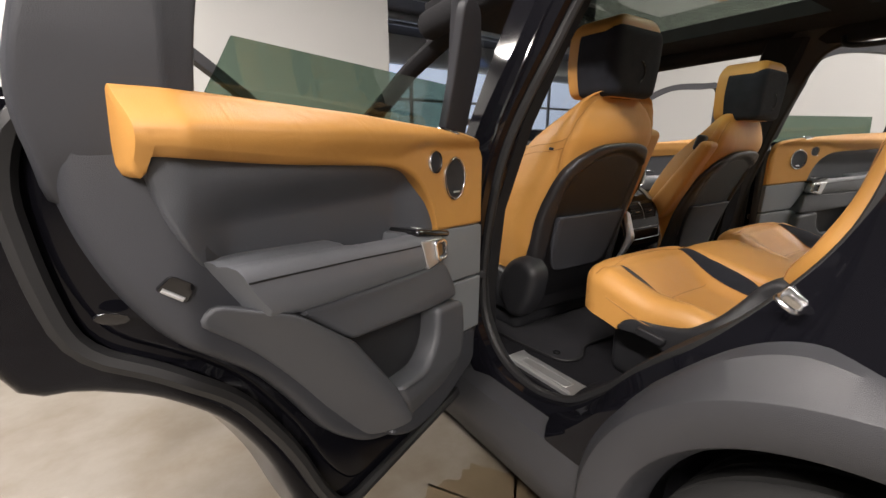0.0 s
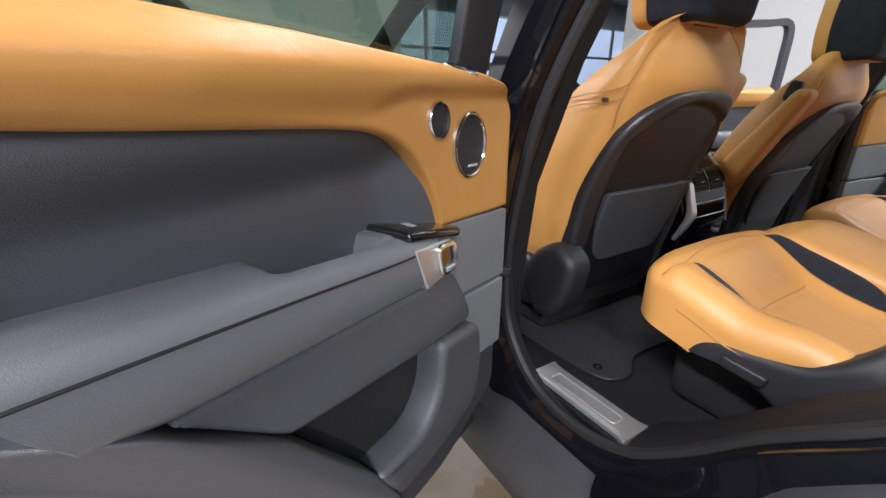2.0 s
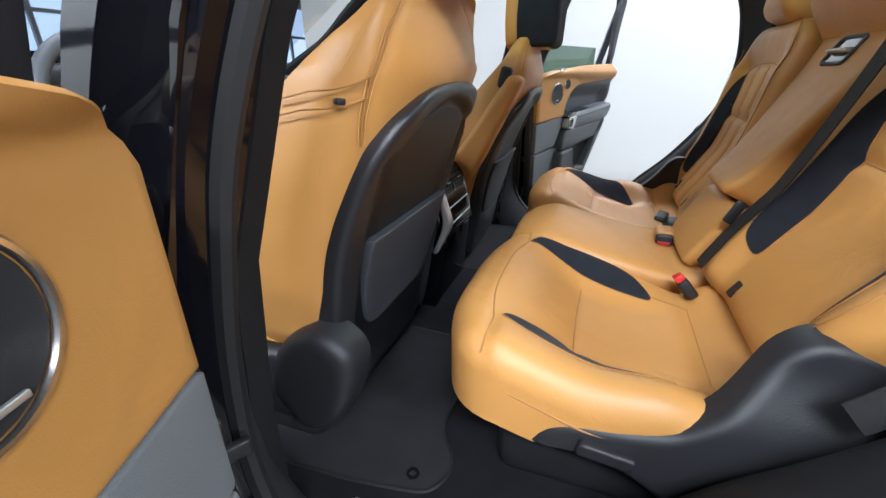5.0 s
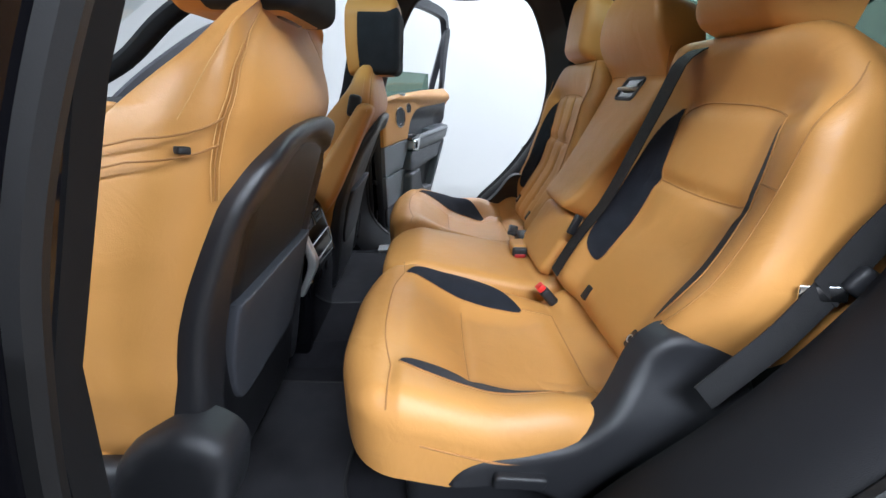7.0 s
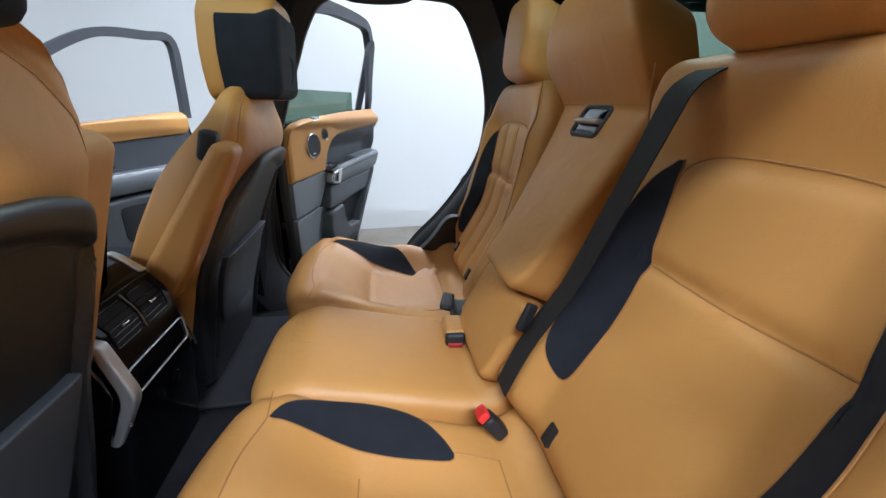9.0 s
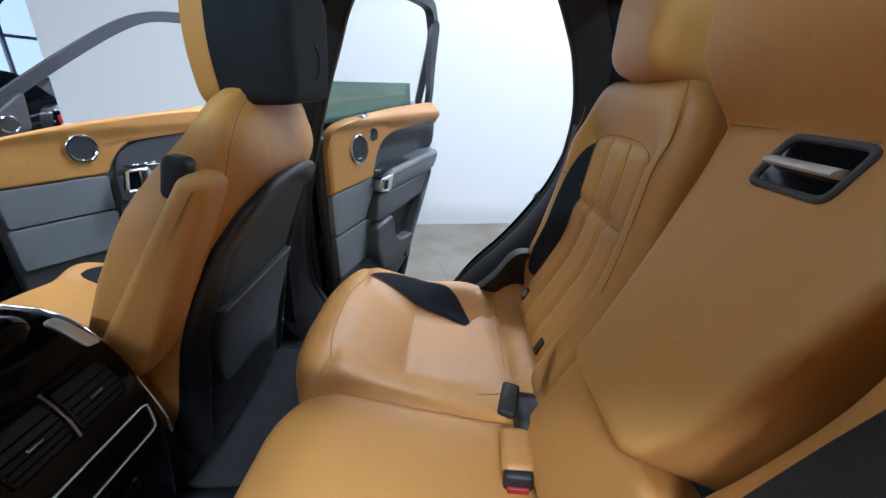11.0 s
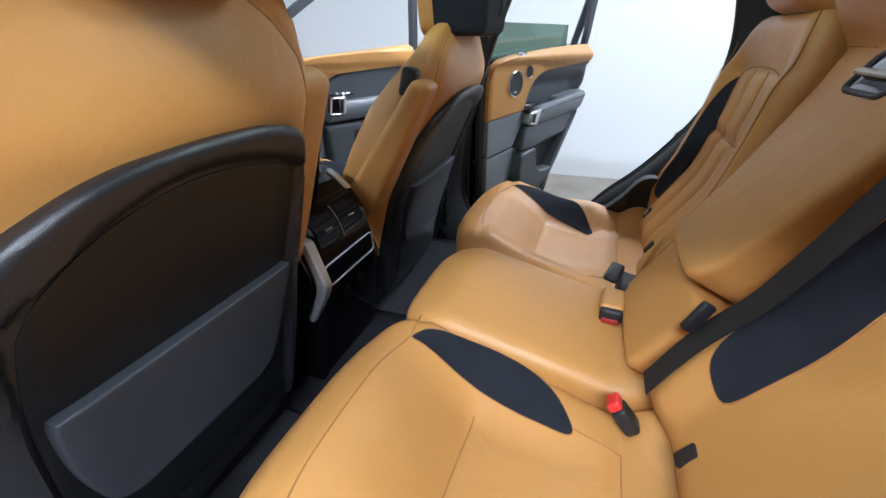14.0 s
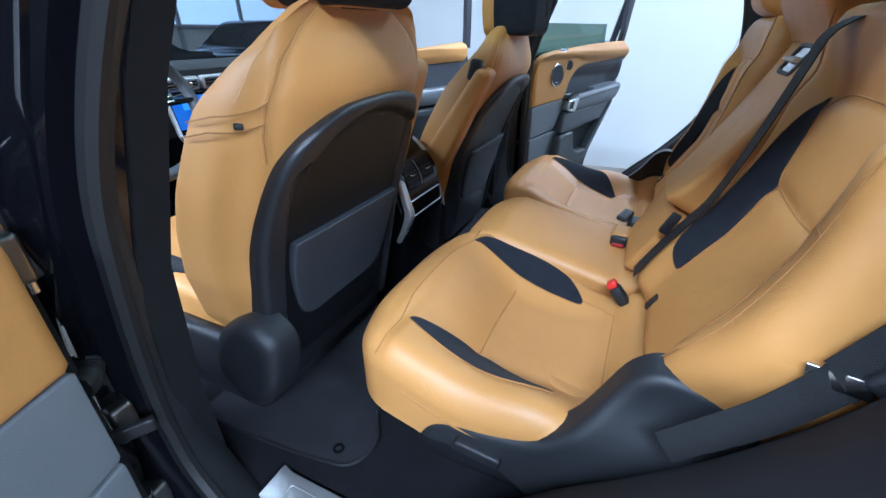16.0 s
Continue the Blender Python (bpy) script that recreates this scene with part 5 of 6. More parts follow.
    for k, (u, v0) in enumerate(low):
        v1 = float(np.interp(u, [0.03, 0.038, 0.05, 0.07, 0.10, 0.17, 0.47, 0.815], [1.13, 1.162, 1.182, 1.198, 1.209, 1.221, 1.243, 1.256]))
        end = -0.006 if k in (0, len(low) - 1) else 0.0
        col = [P(u, v0, -0.014), P(u, v0, ht(u, v0) - 0.007 + end), P(u, v0 + 0.002, ht(u, v0) - 0.003 + end), P(u, v0 + 0.006, ht(u, v0) + end)]
        col += [P(u, v, ht(u, v) + end) for v in np.linspace(v0 + 0.010, v1 - 0.004, 26)]
        col += [P(u, v1, ht(u, v1) - 0.005 + end), P(u, v1, -0.014)]
        loops.append(col)
    part("upper_panel", loft(loops), TAN, door, "tan leather upper door panel")
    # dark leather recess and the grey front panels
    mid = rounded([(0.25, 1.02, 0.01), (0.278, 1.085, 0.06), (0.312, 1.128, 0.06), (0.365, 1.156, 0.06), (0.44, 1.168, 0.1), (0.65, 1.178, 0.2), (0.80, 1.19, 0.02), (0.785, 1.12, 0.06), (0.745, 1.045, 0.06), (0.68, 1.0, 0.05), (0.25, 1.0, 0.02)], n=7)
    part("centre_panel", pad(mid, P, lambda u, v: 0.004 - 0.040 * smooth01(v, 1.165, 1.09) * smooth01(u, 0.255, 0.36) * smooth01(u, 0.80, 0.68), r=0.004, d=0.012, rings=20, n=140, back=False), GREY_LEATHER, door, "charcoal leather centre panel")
    for grey in ([(0.03, 0.856), (0.03, 0.992), (0.252, 1.012), (0.262, 0.97), (0.20, 0.877)], [(0.034, 0.705), (0.03, 0.850), (0.196, 0.870), (0.245, 0.86), (0.18, 0.728)]):
        part("front_panel", pad(rounded(grey, 0.005), P, lambda u, v: 0.014, r=0.004, d=0.03, rings=4, n=70), GREY_PANEL, door, "slate grey panel")
    # speakers
    for u, v, r in ((0.183, 1.121, 0.0455), (0.268, 1.160, 0.0228)):
        seat_w = ht(u, v)
        at = lambda a, b, w: P(u + a, v + b, seat_w + w)
        speaker = part("speaker", disc(at, r * 0.93, -0.02, 0.0028), MESH, door, "round dark speaker grille")
        prof = [(r * 0.93, 0.002), (r * 0.95, 0.0048), (r * 1.0, 0.0055), (r * 1.05, 0.004), (r * 1.075, -0.003), (r * 1.075, -0.02)]
        part("bezel", loft([[at(q * math.cos(a), q * math.sin(a), w) for q, w in prof] for a in np.linspace(0, 2 * math.pi, 49)], cap=False, ring=False), CHROME, speaker, "satin metal speaker ring")
        if r > 0.04:
            part("badge", block(u - 0.003, v - r * 0.66, ht(u, v) + 0.005, 0.022, 0.004, 0.003, 0.001), ALLOY, speaker)
    Q = lambda u, v, w: P(u, v, w - 0.048)
    # armrest: a long padded shelf with a slanted end and a finger well behind the front rail
    top_of = lambda u: float(np.interp(u, [0.26, 0.39, 0.55, 0.72, 0.765], [1.018, 1.026, 1.041, 1.055, 1.057]))
    low_of = lambda u: float(np.interp(u, [0.26, 0.33, 0.64, 0.70, 0.76], [0.944, 0.947, 0.967, 0.981, 1.0]))
    loops = []
    for f in np.linspace(0, 1, 70):
        prof = []
        for w, k, end in ((0.0, 3, 0.752), (0.02, 3, 0.750), (0.046, 3, 0.743), (0.052, 1, 0.741), (0.066, 0, 0.737), (0.077, -0.003, 0.733), (0.084, -0.010, 0.730), (0.0865, -0.020, 0.727), (0.0865, -0.040, 0.715), (0.085, 2, 0.697), (0.076, 2.5, 0.694), (0.05, 2.5, 0.696), (0.0, 2.5, 0.705)):
            u = 0.30 + f * (end - 0.30)
            zt, z0 = top_of(u), low_of(u)
            well = smooth01(u, 0.375, 0.40) * smooth01(u, 0.535, 0.50)
            if k == 3:
                z = zt - 0.055 * well + 0.003 * (1 - well)
            elif k == 1:
                z = zt - 0.001 - 0.012 * well
            else:
                z = z0 + (0.010 if k == 2 else 0.0) if k > 1 else zt + k
            prof.append(Q(u, z, w))
        loops.append(prof)
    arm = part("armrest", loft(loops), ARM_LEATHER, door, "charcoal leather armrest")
    part("seam", tube([Q(u, top_of(u) - 0.020, 0.0868) for u in np.linspace(0.355, 0.726, 40)], 0.0014, 6), RUBBER, arm)
    pod = rounded([(0.248, 0.985, 0.01), (0.252, 1.012, 0.01), (0.33, 1.024, 0.02), (0.37, 1.028, 0.014), (0.382, 1.018, 0.014), (0.385, 0.975, 0.02)], n=5)
    part("switch_pod", pad(pod, Q, lambda u, v: 0.062, r=0.012, d=0.07, rings=5, n=70), ARM_LEATHER, door)
    slope = turn @ pose(0, 0, 0, 0, -9, 0)
    tilt_block = lambda u, v, w, a, b, c, r: rbox(Q(u, v, w), (a, c, b), r, turn=slope)
    part("gloss_cap", tilt_block(0.308, 1.019, 0.050, 0.108, 0.014, 0.078, 0.006), PIANO, door, "gloss black cap round the switches")
    sw = part("switch_plate", tilt_block(0.325, 1.0270, 0.046, 0.056, 0.004, 0.034, 0.0015), SOFT_TRIM, door, "window switch plate with a bright edge")
    part("bright_edge", tilt_block(0.325, 1.0262, 0.046, 0.059, 0.004, 0.037, 0.0015), ALLOY, sw)
    for k, w in ((0.312, 0.040), (0.316, 0.052)):
        part("window_switch", tilt_block(k, 1.0290 - 0.15 * (0.325 - k), w, 0.012, 0.003, 0.009, 0.0014), ALLOY, sw)
    # inner handle: satin plate and frame round a dark cup
    plate = rounded([(0.272, 1.006, 0.008), (0.356, 1.011, 0.003), (0.330, 0.948, 0.003), (0.262, 0.958, 0.012)], n=5)
    part("handle_plate", pad(plate, Q, lambda u, v: 0.0885, r=0.003, d=0.03, rings=3, n=50), ALLOY, door, "satin metal handle plate")
    cup = rounded([(0.272, 1.000), (0.312, 1.002), (0.300, 0.960), (0.266, 0.964)], 0.010)
    part("handle_cup", pad(cup, Q, lambda u, v: 0.0895, r=0.001, d=0.004, rings=2, n=40), PIANO, door)
    part("door_handle", tube([Q(u, v, 0.0915) for u, v in even(cup, 40)], 0.0040, 8, True), CHROME, door, "bright metal door handle")
    # lower panel with the pocket
    upper = rounded([(0.650, 0.968, 0.01), (0.330, 0.949, 0.02), (0.255, 0.950, 0.02), (0.215, 0.856, 0.02), (0.320, 0.862, 0.02), (0.560, 0.893, 0.01)], n=5)
    part("lower_panel", pad(upper, P, lambda u, v: 0.046 - 0.012 * smooth01(v, 0.88, 0.96), r=0.008, d=0.06, rings=6, n=80), GREY_PLASTIC, door, "charcoal lower door panel")
    wedge = rounded([(0.745, 1.005, 0.02), (0.660, 0.972, 0.01), (0.562, 0.891, 0.005), (0.458, 0.752, 0.01), (0.405, 0.655, 0.02), (0.47, 0.63, 0.05), (0.555, 0.715, 0.1), (0.625, 0.83, 0.1), (0.70, 0.925, 0.08), (0.765, 0.985, 0.03)], n=6)
    part("lower_panel", pad(wedge, P, lambda u, v: 0.052 - 0.062 * smooth01((u - 0.44) * 0.80 - (v - 0.70) * 0.58, 0.0, 0.085), r=0.006, d=0.045, rings=12, n=110, centre=(0.60, 0.86)), GREY_PLASTIC, door, "charcoal lower door panel")
    # black sheet closing the bottle pocket; its colour stands in for the shade inside
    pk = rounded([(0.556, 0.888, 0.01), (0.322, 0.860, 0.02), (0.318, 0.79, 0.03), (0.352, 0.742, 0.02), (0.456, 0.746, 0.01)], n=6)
    part("pocket_shade", pad(pk, P, lambda u, v: 0.012, r=0.001, d=0.004, rings=3, n=70), BLACK_PLASTIC, door, "bottle pocket, its inner shade put in as a black sheet")
    rim = rounded([(0.318, 0.862, 0.015), (0.206, 0.845, 0.02), (0.195, 0.74, 0.05), (0.26, 0.648, 0.05), (0.405, 0.648, 0.02), (0.460, 0.75, 0.008), (0.365, 0.748, 0.03), (0.325, 0.79, 0.03)], n=6)
    part("pocket_rim", pad(rim, P, lambda u, v: 0.058 - 0.02 * smooth01(v, 0.72, 0.64), r=0.012, d=0.06, rings=8, n=110, centre=(0.300, 0.725)), GREY_PLASTIC, door)
    skirt = rounded([(0.04, 0.70, 0.02), (0.225, 0.735, 0.02), (0.28, 0.665, 0.05), (0.41, 0.655, 0.03), (0.46, 0.635, 0.03), (0.38, 0.585, 0.08), (0.15, 0.572, 0.05), (0.04, 0.60, 0.03)], n=6)
    part("kick_panel", pad(skirt, P, lambda u, v: 0.006 + 0.02 * smooth01(u, 0.1, 0.3), r=0.010, d=0.03, rings=6, n=90, centre=(0.2, 0.635)), FRAME_TRIM, door)
    # latch window in the rear edge
    lt = rounded([(0.782, 1.052), (0.760, 1.036), (0.772, 1.016), (0.80, 1.036)], 0.006)
    part("latch_recess", pad(lt, P, lambda u, v: -0.011, r=0.001, d=0.012, rings=2, n=40), PIANO, door)
    part("latch_plate", tube([P(u, v, -0.010) for u, v in ((0.775, 1.021), (0.795, 1.036))], 0.003, 8), ALLOY, door)
    hole = [(0.835 + 0.015 * math.cos(a) + 0.006 * math.sin(a), 1.005 + 0.008 * math.sin(a)) for a in np.linspace(0, 6.283, 24, endpoint=False)]
    part("latch_hole", pad(hole, P, lambda u, v: -0.032, r=0.001, d=0.004, rings=2), PIANO, door)
    # window frame and glass, leaning in towards the roof
    lean = lambda v: -0.055 + 0.27 * (v - 1.25)
    whole = curve([(0.93, 1.24), (0.865, 1.37), (0.79, 1.49), (0.725, 1.575), (0.69, 1.607), (0.62, 1.622), (0.38, 1.627), (0.22, 1.605), (0.145, 1.56), (0.10, 1.45), (0.05, 1.30), (0.02, 1.18)], 70)
    part("window_frame", loft([[P(u + 0.024 * nx, v + 0.024 * nz, lean(v)), P(u - 0.016 * nx, v - 0.016 * nz, lean(v)), P(u - 0.016 * nx, v - 0.016 * nz, lean(v) - 0.035), P(u + 0.024 * nx, v + 0.024 * nz, lean(v) - 0.035)] for (u, v), (nx, nz) in zip(whole, frame_normals(whole))]), FRAME_TRIM, door, "charcoal window frame")
    part("frame_seal", tube([P(u + 0.027 * nx, v + 0.027 * nz, lean(v) - 0.018) for (u, v), (nx, nz) in zip(whole, frame_normals(whole))], 0.008, 8), RUBBER, door)
    post = rounded([(0.0, 1.185, 0.01), (0.012, 1.40, 0.02), (0.075, 1.50, 0.03), (0.15, 1.50, 0.03), (0.125, 1.36, 0.05), (0.112, 1.215, 0.01)], n=5)
    part("post_trim", pad(post, lambda u, v, w: P(u, v, lean(v) + w), lambda u, v: 0.012, r=0.006, d=0.02, rings=4, n=60), FRAME_TRIM, door)
    sail = rounded([(0.735, 1.13, 0.005), (0.730, 1.30, 0.02), (0.695, 1.52, 0.03), (0.74, 1.58, 0.03), (0.84, 1.42, 0.05), (0.885, 1.25, 0.04), (0.860, 1.13, 0.02)], n=5)
    sail_h = lambda u, v: float(np.interp(v, [1.13, 1.18, 1.30, 1.40, 1.52], [0.050, 0.057, 0.044, 0.027, 0.012]))
    part("quarter_trim", pad(sail, lambda u, v, w: P(u, v, lean(v) + w), sail_h, r=0.006, d=0.02, rings=12, n=60, centre=(0.79, 1.34)), FRAME_TRIM, door)
    glass = [(0.03, 1.15), (0.055, 1.332), (0.650, 1.330), (0.735, 1.15)]
    part("window_glass", loft([[P(u, v, lean(v) - w) for u, v in glass] for w in (0.016, 0.020)]), SIDE_GLASS, door, "green tinted side glass", smooth=False)
    slant = turn @ pose(0, 0, 0, -34, -3, 0)
    part("lock_tab", rbox(P(0.216, 1.2220, 0.0180), (0.058, 0.021, 0.008), 0.0015, turn=slant), CHROME, door, "bright framed lock tab")
    part("lock_insert", rbox(P(0.216, 1.2223, 0.0182), (0.052, 0.016, 0.0084), 0.0015, turn=slant), PIANO, door)
    part("lock_button", rbox(P(0.220, 1.2227, 0.0184), (0.020, 0.009, 0.0090), 0.002, turn=slant), CHROME, door)
    return door


def frame_normals(line):
    t = np.gradient(np.array(line), axis=0)
    n = np.stack([-t[:, 1], t[:, 0]], 1)
    n /= np.linalg.norm(n, axis=1)[:, None]
    c = np.mean(line, 0)
    return np.where(np.sum((np.array(line) - c) * n, axis=1)[:, None] > 0, n, -n)


def front_door(s, hinge, degrees):
    P = door_frame_of(hinge, degrees, s)
    shell = rounded([(-0.03, 0.47, 0.04), (-0.03, 1.02, 0.1), (0.0, 1.08, 0.03), (1.16, 1.20, 0.03), (1.20, 1.0, 0.1), (1.16, 0.47, 0.05)], n=6)
    door = part("front_door", pad(shell, P, lambda u, v: -0.055, r=0.02, d=0.075, rings=5, n=90), PAINT, body, "open front car door with tan and charcoal leather trim")
    base = rounded([(0.06, 0.53, 0.04), (0.06, 1.10, 0.05), (1.10, 1.21, 0.05), (1.13, 1.0, 0.1), (1.10, 0.53, 0.08)], n=6)
    part("trim_panel", pad(base, P, lambda u, v: 0.0, r=0.015, d=0.05, rings=6, n=90), GREY_PLASTIC, door, "charcoal plastic door trim")
    top = rounded([(0.07, 0.972, 0.005), (0.07, 1.10, 0.04), (0.13, 1.145, 0.06), (0.36, 1.182, 0.2), (1.09, 1.24, 0.03), (1.085, 1.12, 0.04), (0.70, 1.11, 0.3), (0.52, 1.09, 0.08), (0.46, 1.03, 0.05), (0.43, 0.972, 0.006)], n=8)
    part("upper_panel", pad(top, P, lambda u, v: 0.022 + 0.016 * smooth01(v, 1.11, 1.16) - 0.03 * smooth01(v, 1.20, 1.24), r=0.012, d=0.03, rings=20, n=160, centre=(0.3, 1.08)), TAN, door, "tan leather upper door panel")
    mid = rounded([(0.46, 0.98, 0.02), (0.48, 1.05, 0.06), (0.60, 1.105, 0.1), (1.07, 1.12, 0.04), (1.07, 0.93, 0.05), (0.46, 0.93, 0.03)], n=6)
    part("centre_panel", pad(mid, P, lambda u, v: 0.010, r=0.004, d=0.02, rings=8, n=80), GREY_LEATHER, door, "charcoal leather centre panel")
    for z0, z1 in ((0.826, 0.968), (0.66, 0.820)):
        grey = rounded([(0.075, z0), (0.07, z1), (0.425, z1), (0.42, z0)], 0.006)
        part("front_panel", pad(grey, P, lambda u, v: 0.020, r=0.004, d=0.03, rings=4, n=60), GREY_PANEL, door, "slate grey panel")
    for u, v, r in ((0.36, 1.085, 0.050),):
        at = lambda a, b, w: P(u + a, v + b, 0.030 + w)
        speaker = part("speaker", disc(at, r * 0.9, -0.01, 0.004), MESH, door, "round dark speaker grille")
        part("bezel", hoop(at, r, 0.0045, 0.003), CHROME, speaker, "satin metal speaker ring")
    loops = []
    for u in np.linspace(0.46, 1.05, 20):
        z1 = 0.955 + 0.03 * (u - 0.46)
        out = 0.085 - 0.05 * smooth01(u, 0.95, 1.06)
        loops.append([P(u, z1, -0.01), P(u, z1, out * 0.85), P(u, z1 - 0.015, out), P(u, z1 - 0.07, out), P(u, z1 - 0.10, out * 0.7), P(u, z1 - 0.10, -0.01)])
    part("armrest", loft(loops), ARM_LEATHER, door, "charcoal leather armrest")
    turn = Matrix(((P(1, 0, 0)[0] - P(0, 0, 0)[0], P(0, 0, 1)[0] - P(0, 0, 0)[0], 0), (P(1, 0, 0)[1] - P(0, 0, 0)[1], P(0, 0, 1)[1] - P(0, 0, 0)[1], 0), (0, 0, 1))).to_4x4()
    block = lambda u, v, w, a, b, c, r: rbox(P(u, v, w), (a, c, b), r, turn=turn)
    hloop = rounded([(0.45, 0.90), (0.465, 0.985), (0.55, 0.985), (0.54, 0.90)], 0.012)
    part("handle_cup", pad(hloop, P, lambda u, v: 0.088, r=0.003, d=0.03, rings=3, n=50), PIANO, door)
    part("handle_frame", tube([P(u, v, 0.090) for u, v in hloop], 0.0065, 8, True), CHROME, door, "satin metal handle frame")
    part("door_handle", block(0.525, 0.942, 0.092, 0.035, 0.085, 0.012, 0.005), CHROME, door, "satin metal door handle")
    sw = part("switch_plate", block(0.55, 0.995, 0.05, 0.13, 0.008, 0.06, 0.003), PIANO, door, "gloss black window switch plate")
    for k in (0.52, 0.56, 0.59):
        part("window_switch", block(k, 1.002, 0.05, 0.02, 0.006, 0.02, 0.003), CHROME, sw)
    low = rounded([(0.45, 0.56, 0.05), (0.44, 0.835, 0.03), (1.06, 0.85, 0.05), (1.04, 0.56, 0.08)], n=5)
    part("lower_panel", pad(low, P, lambda u, v: 0.06, r=0.02, d=0.07, rings=6, n=80), GREY_PLASTIC, door, "charcoal lower door panel")
    # no hollow here: a black sheet on the panel paints the pocket's shade
    pk = rounded([(0.60, 0.62), (0.60, 0.80), (0.98, 0.80), (0.98, 0.62)], 0.03)
    part("pocket_shade", pad(pk, P, lambda u, v: 0.0625, r=0.001, d=0.004, rings=2, n=50), BLACK_PLASTIC, door, "door pocket, its inner shade put in as a black sheet")
    whole = curve([(0.02, 1.12), (0.22, 1.28), (0.46, 1.44), (0.66, 1.555), (0.80, 1.60), (1.0, 1.61), (1.14, 1.60), (1.155, 1.40), (1.15, 1.2)], 70)
    part("window_frame", loft([[P(u + 0.022 * nx, v + 0.022 * nz, -0.04), P(u - 0.018 * nx, v - 0.018 * nz, -0.04), P(u - 0.018 * nx, v - 0.018 * nz, -0.08), P(u + 0.022 * nx, v + 0.022 * nz, -0.08)] for (u, v), (nx, nz) in zip(whole, frame_normals(whole))]), FRAME_TRIM, door, "charcoal window frame")
    sail = rounded([(0.04, 1.12, 0.01), (0.26, 1.30, 0.02), (0.25, 1.16, 0.02)], n=5)
    part("mirror_trim", pad(sail, P, lambda u, v: -0.02, r=0.006, d=0.03, rings=4, n=50), GREY_PLASTIC, door)
    at = lambda a, b, w: P(0.19 + a, 1.185 + b, -0.018 + w)
    tweeter = part("tweeter", disc(at, 0.024, -0.005, 0.006), MESH, door, "small round tweeter")
    part("bezel", hoop(at, 0.027, 0.004, 0.004), CHROME, tweeter, "satin metal ring")
    part("lock_tab", block(0.36, 1.178, 0.012, 0.06, 0.005, 0.02, 0.002), ALLOY, door)
    return door


rear_door(-1, (-0.91, 1.52), 64)
rear_door(1, (0.845, 1.517), 65.5)
front_door(-1, (-0.93, 2.765), 62)
front_door(1, (0.93, 2.765), 62)


# ---- centre console ----
def console():
    c = thing("centre_console", (0, 1.9, 0.6), "gloss black centre console with rear air vents and a leather lid", "console")
    # the rear face leans forward and rolls over into the top
    yr = lambda z: float(np.interp(z, [0.56, 0.70, 0.80, 0.86, 0.93, 0.963, 1.0, 1.025], [1.60, 1.585, 1.575, 1.583, 1.600, 1.625, 1.662, 1.70]))
    place = lambda u, v, w: (u - 0.006, yr(v) - 0.92 * w, v + 0.35 * w)
    side = rounded([(1.60, 0.56, 0.01), (1.573, 0.80, 0.1), (1.600, 0.935, 0.06), (1.668, 1.010, 0.05), (1.75, 1.026, 0.05), (2.0, 1.01, 0.1), (2.3, 0.94, 0.2), (2.8, 0.98, 0.02), (2.8, 0.56, 0.01)], n=7)
    halves = [pad(side, lambda u, v, w: (q * w - 0.004, u, v), lambda u, v: 0.122, r=0.022, d=0.122, rings=6, n=140, centre=(2.1, 0.80)) for q in (-1, 1)]
    part("body", merge(*halves), CONSOLE_GLOSS, c)
    face = rounded([(-0.104, 0.785, 0.02), (-0.106, 0.966, 0.016), (0.106, 0.966, 0.016), (0.104, 0.785, 0.02)], n=5)
    part("rear_face", pad(face, place, lambda u, v: 0.003, r=0.003, d=0.02, rings=14, n=80), CONSOLE_GLOSS, c, "gloss black rear console face")
    slot = rounded([(-0.094, 0.822), (-0.096, 0.866), (0.096, 0.866), (0.094, 0.822)], 0.008)
    part("control_panel", pad(slot, place, lambda u, v: 0.005, r=0.001, d=0.004, rings=4, n=40), CONSOLE_GLOSS, c)
    part("control_trim", tube([place(u, v, 0.0065) for u, v in even(slot, 48)], 0.0017, 6, True), ALLOY, c, "bright trim line")
    for k in (-0.044, 0.044):
        vent = rounded([(k - 0.039, 0.902), (k - 0.039, 0.956), (k + 0.039, 0.956), (k + 0.039, 0.902)], 0.007)
        v_ob = part("air_vent", pad(vent, place, lambda u, v: 0.0036, r=0.001, d=0.004, rings=4, n=40), TRIM_BLACK, c, "black rear air vent")
        part("vent_rim", tube([place(u, v, 0.0036) for u, v in even(vent, 40)], 0.0016, 6, True), CONSOLE_GLOSS, v_ob)
        for z in (0.912, 0.922, 0.932, 0.942):
            part("slat", tube([place(k - 0.036, z, 0.003), place(k + 0.036, z, 0.003)], 0.0024, 6, squash=0.6), CONSOLE_GLOSS, v_ob)
        part("tab", rbox(place(k - 0.002, 0.929, 0.007), (0.020, 0.006, 0.004), 0.0015), CHROME, v_ob)
    part("vent_divider", tube([place(0, z, 0.004) for z in (0.898, 0.92, 0.94, 0.962)], 0.0022, 6), STEEL, c, "grey bar between the vents")
    for q in (-1, 1):
        rail = curve([(q * 0.124 - 0.004, y, z) for y, z in ((1.577, 0.785), (1.584, 0.82), (1.605, 0.88), (1.634, 0.94), (1.672, 0.985), (1.72, 1.008), (1.80, 1.016))], 30)
        part("side_trim", tube(rail, 0.0028, 8), CHROME, c, "bright metal line along the edge")
        corner = rounded([(q * 0.088, 0.970, 0.006), (q * 0.084, 1.010, 0.006), (q * 0.102, 1.012, 0.006), (q * 0.110, 0.967, 0.006)][::q], n=4)
        part("corner_cap", pad(corner, place, lambda u, v: 0.004, r=0.002, d=0.012, rings=4, n=40), ALLOY, c, "satin metal corner of the lid")
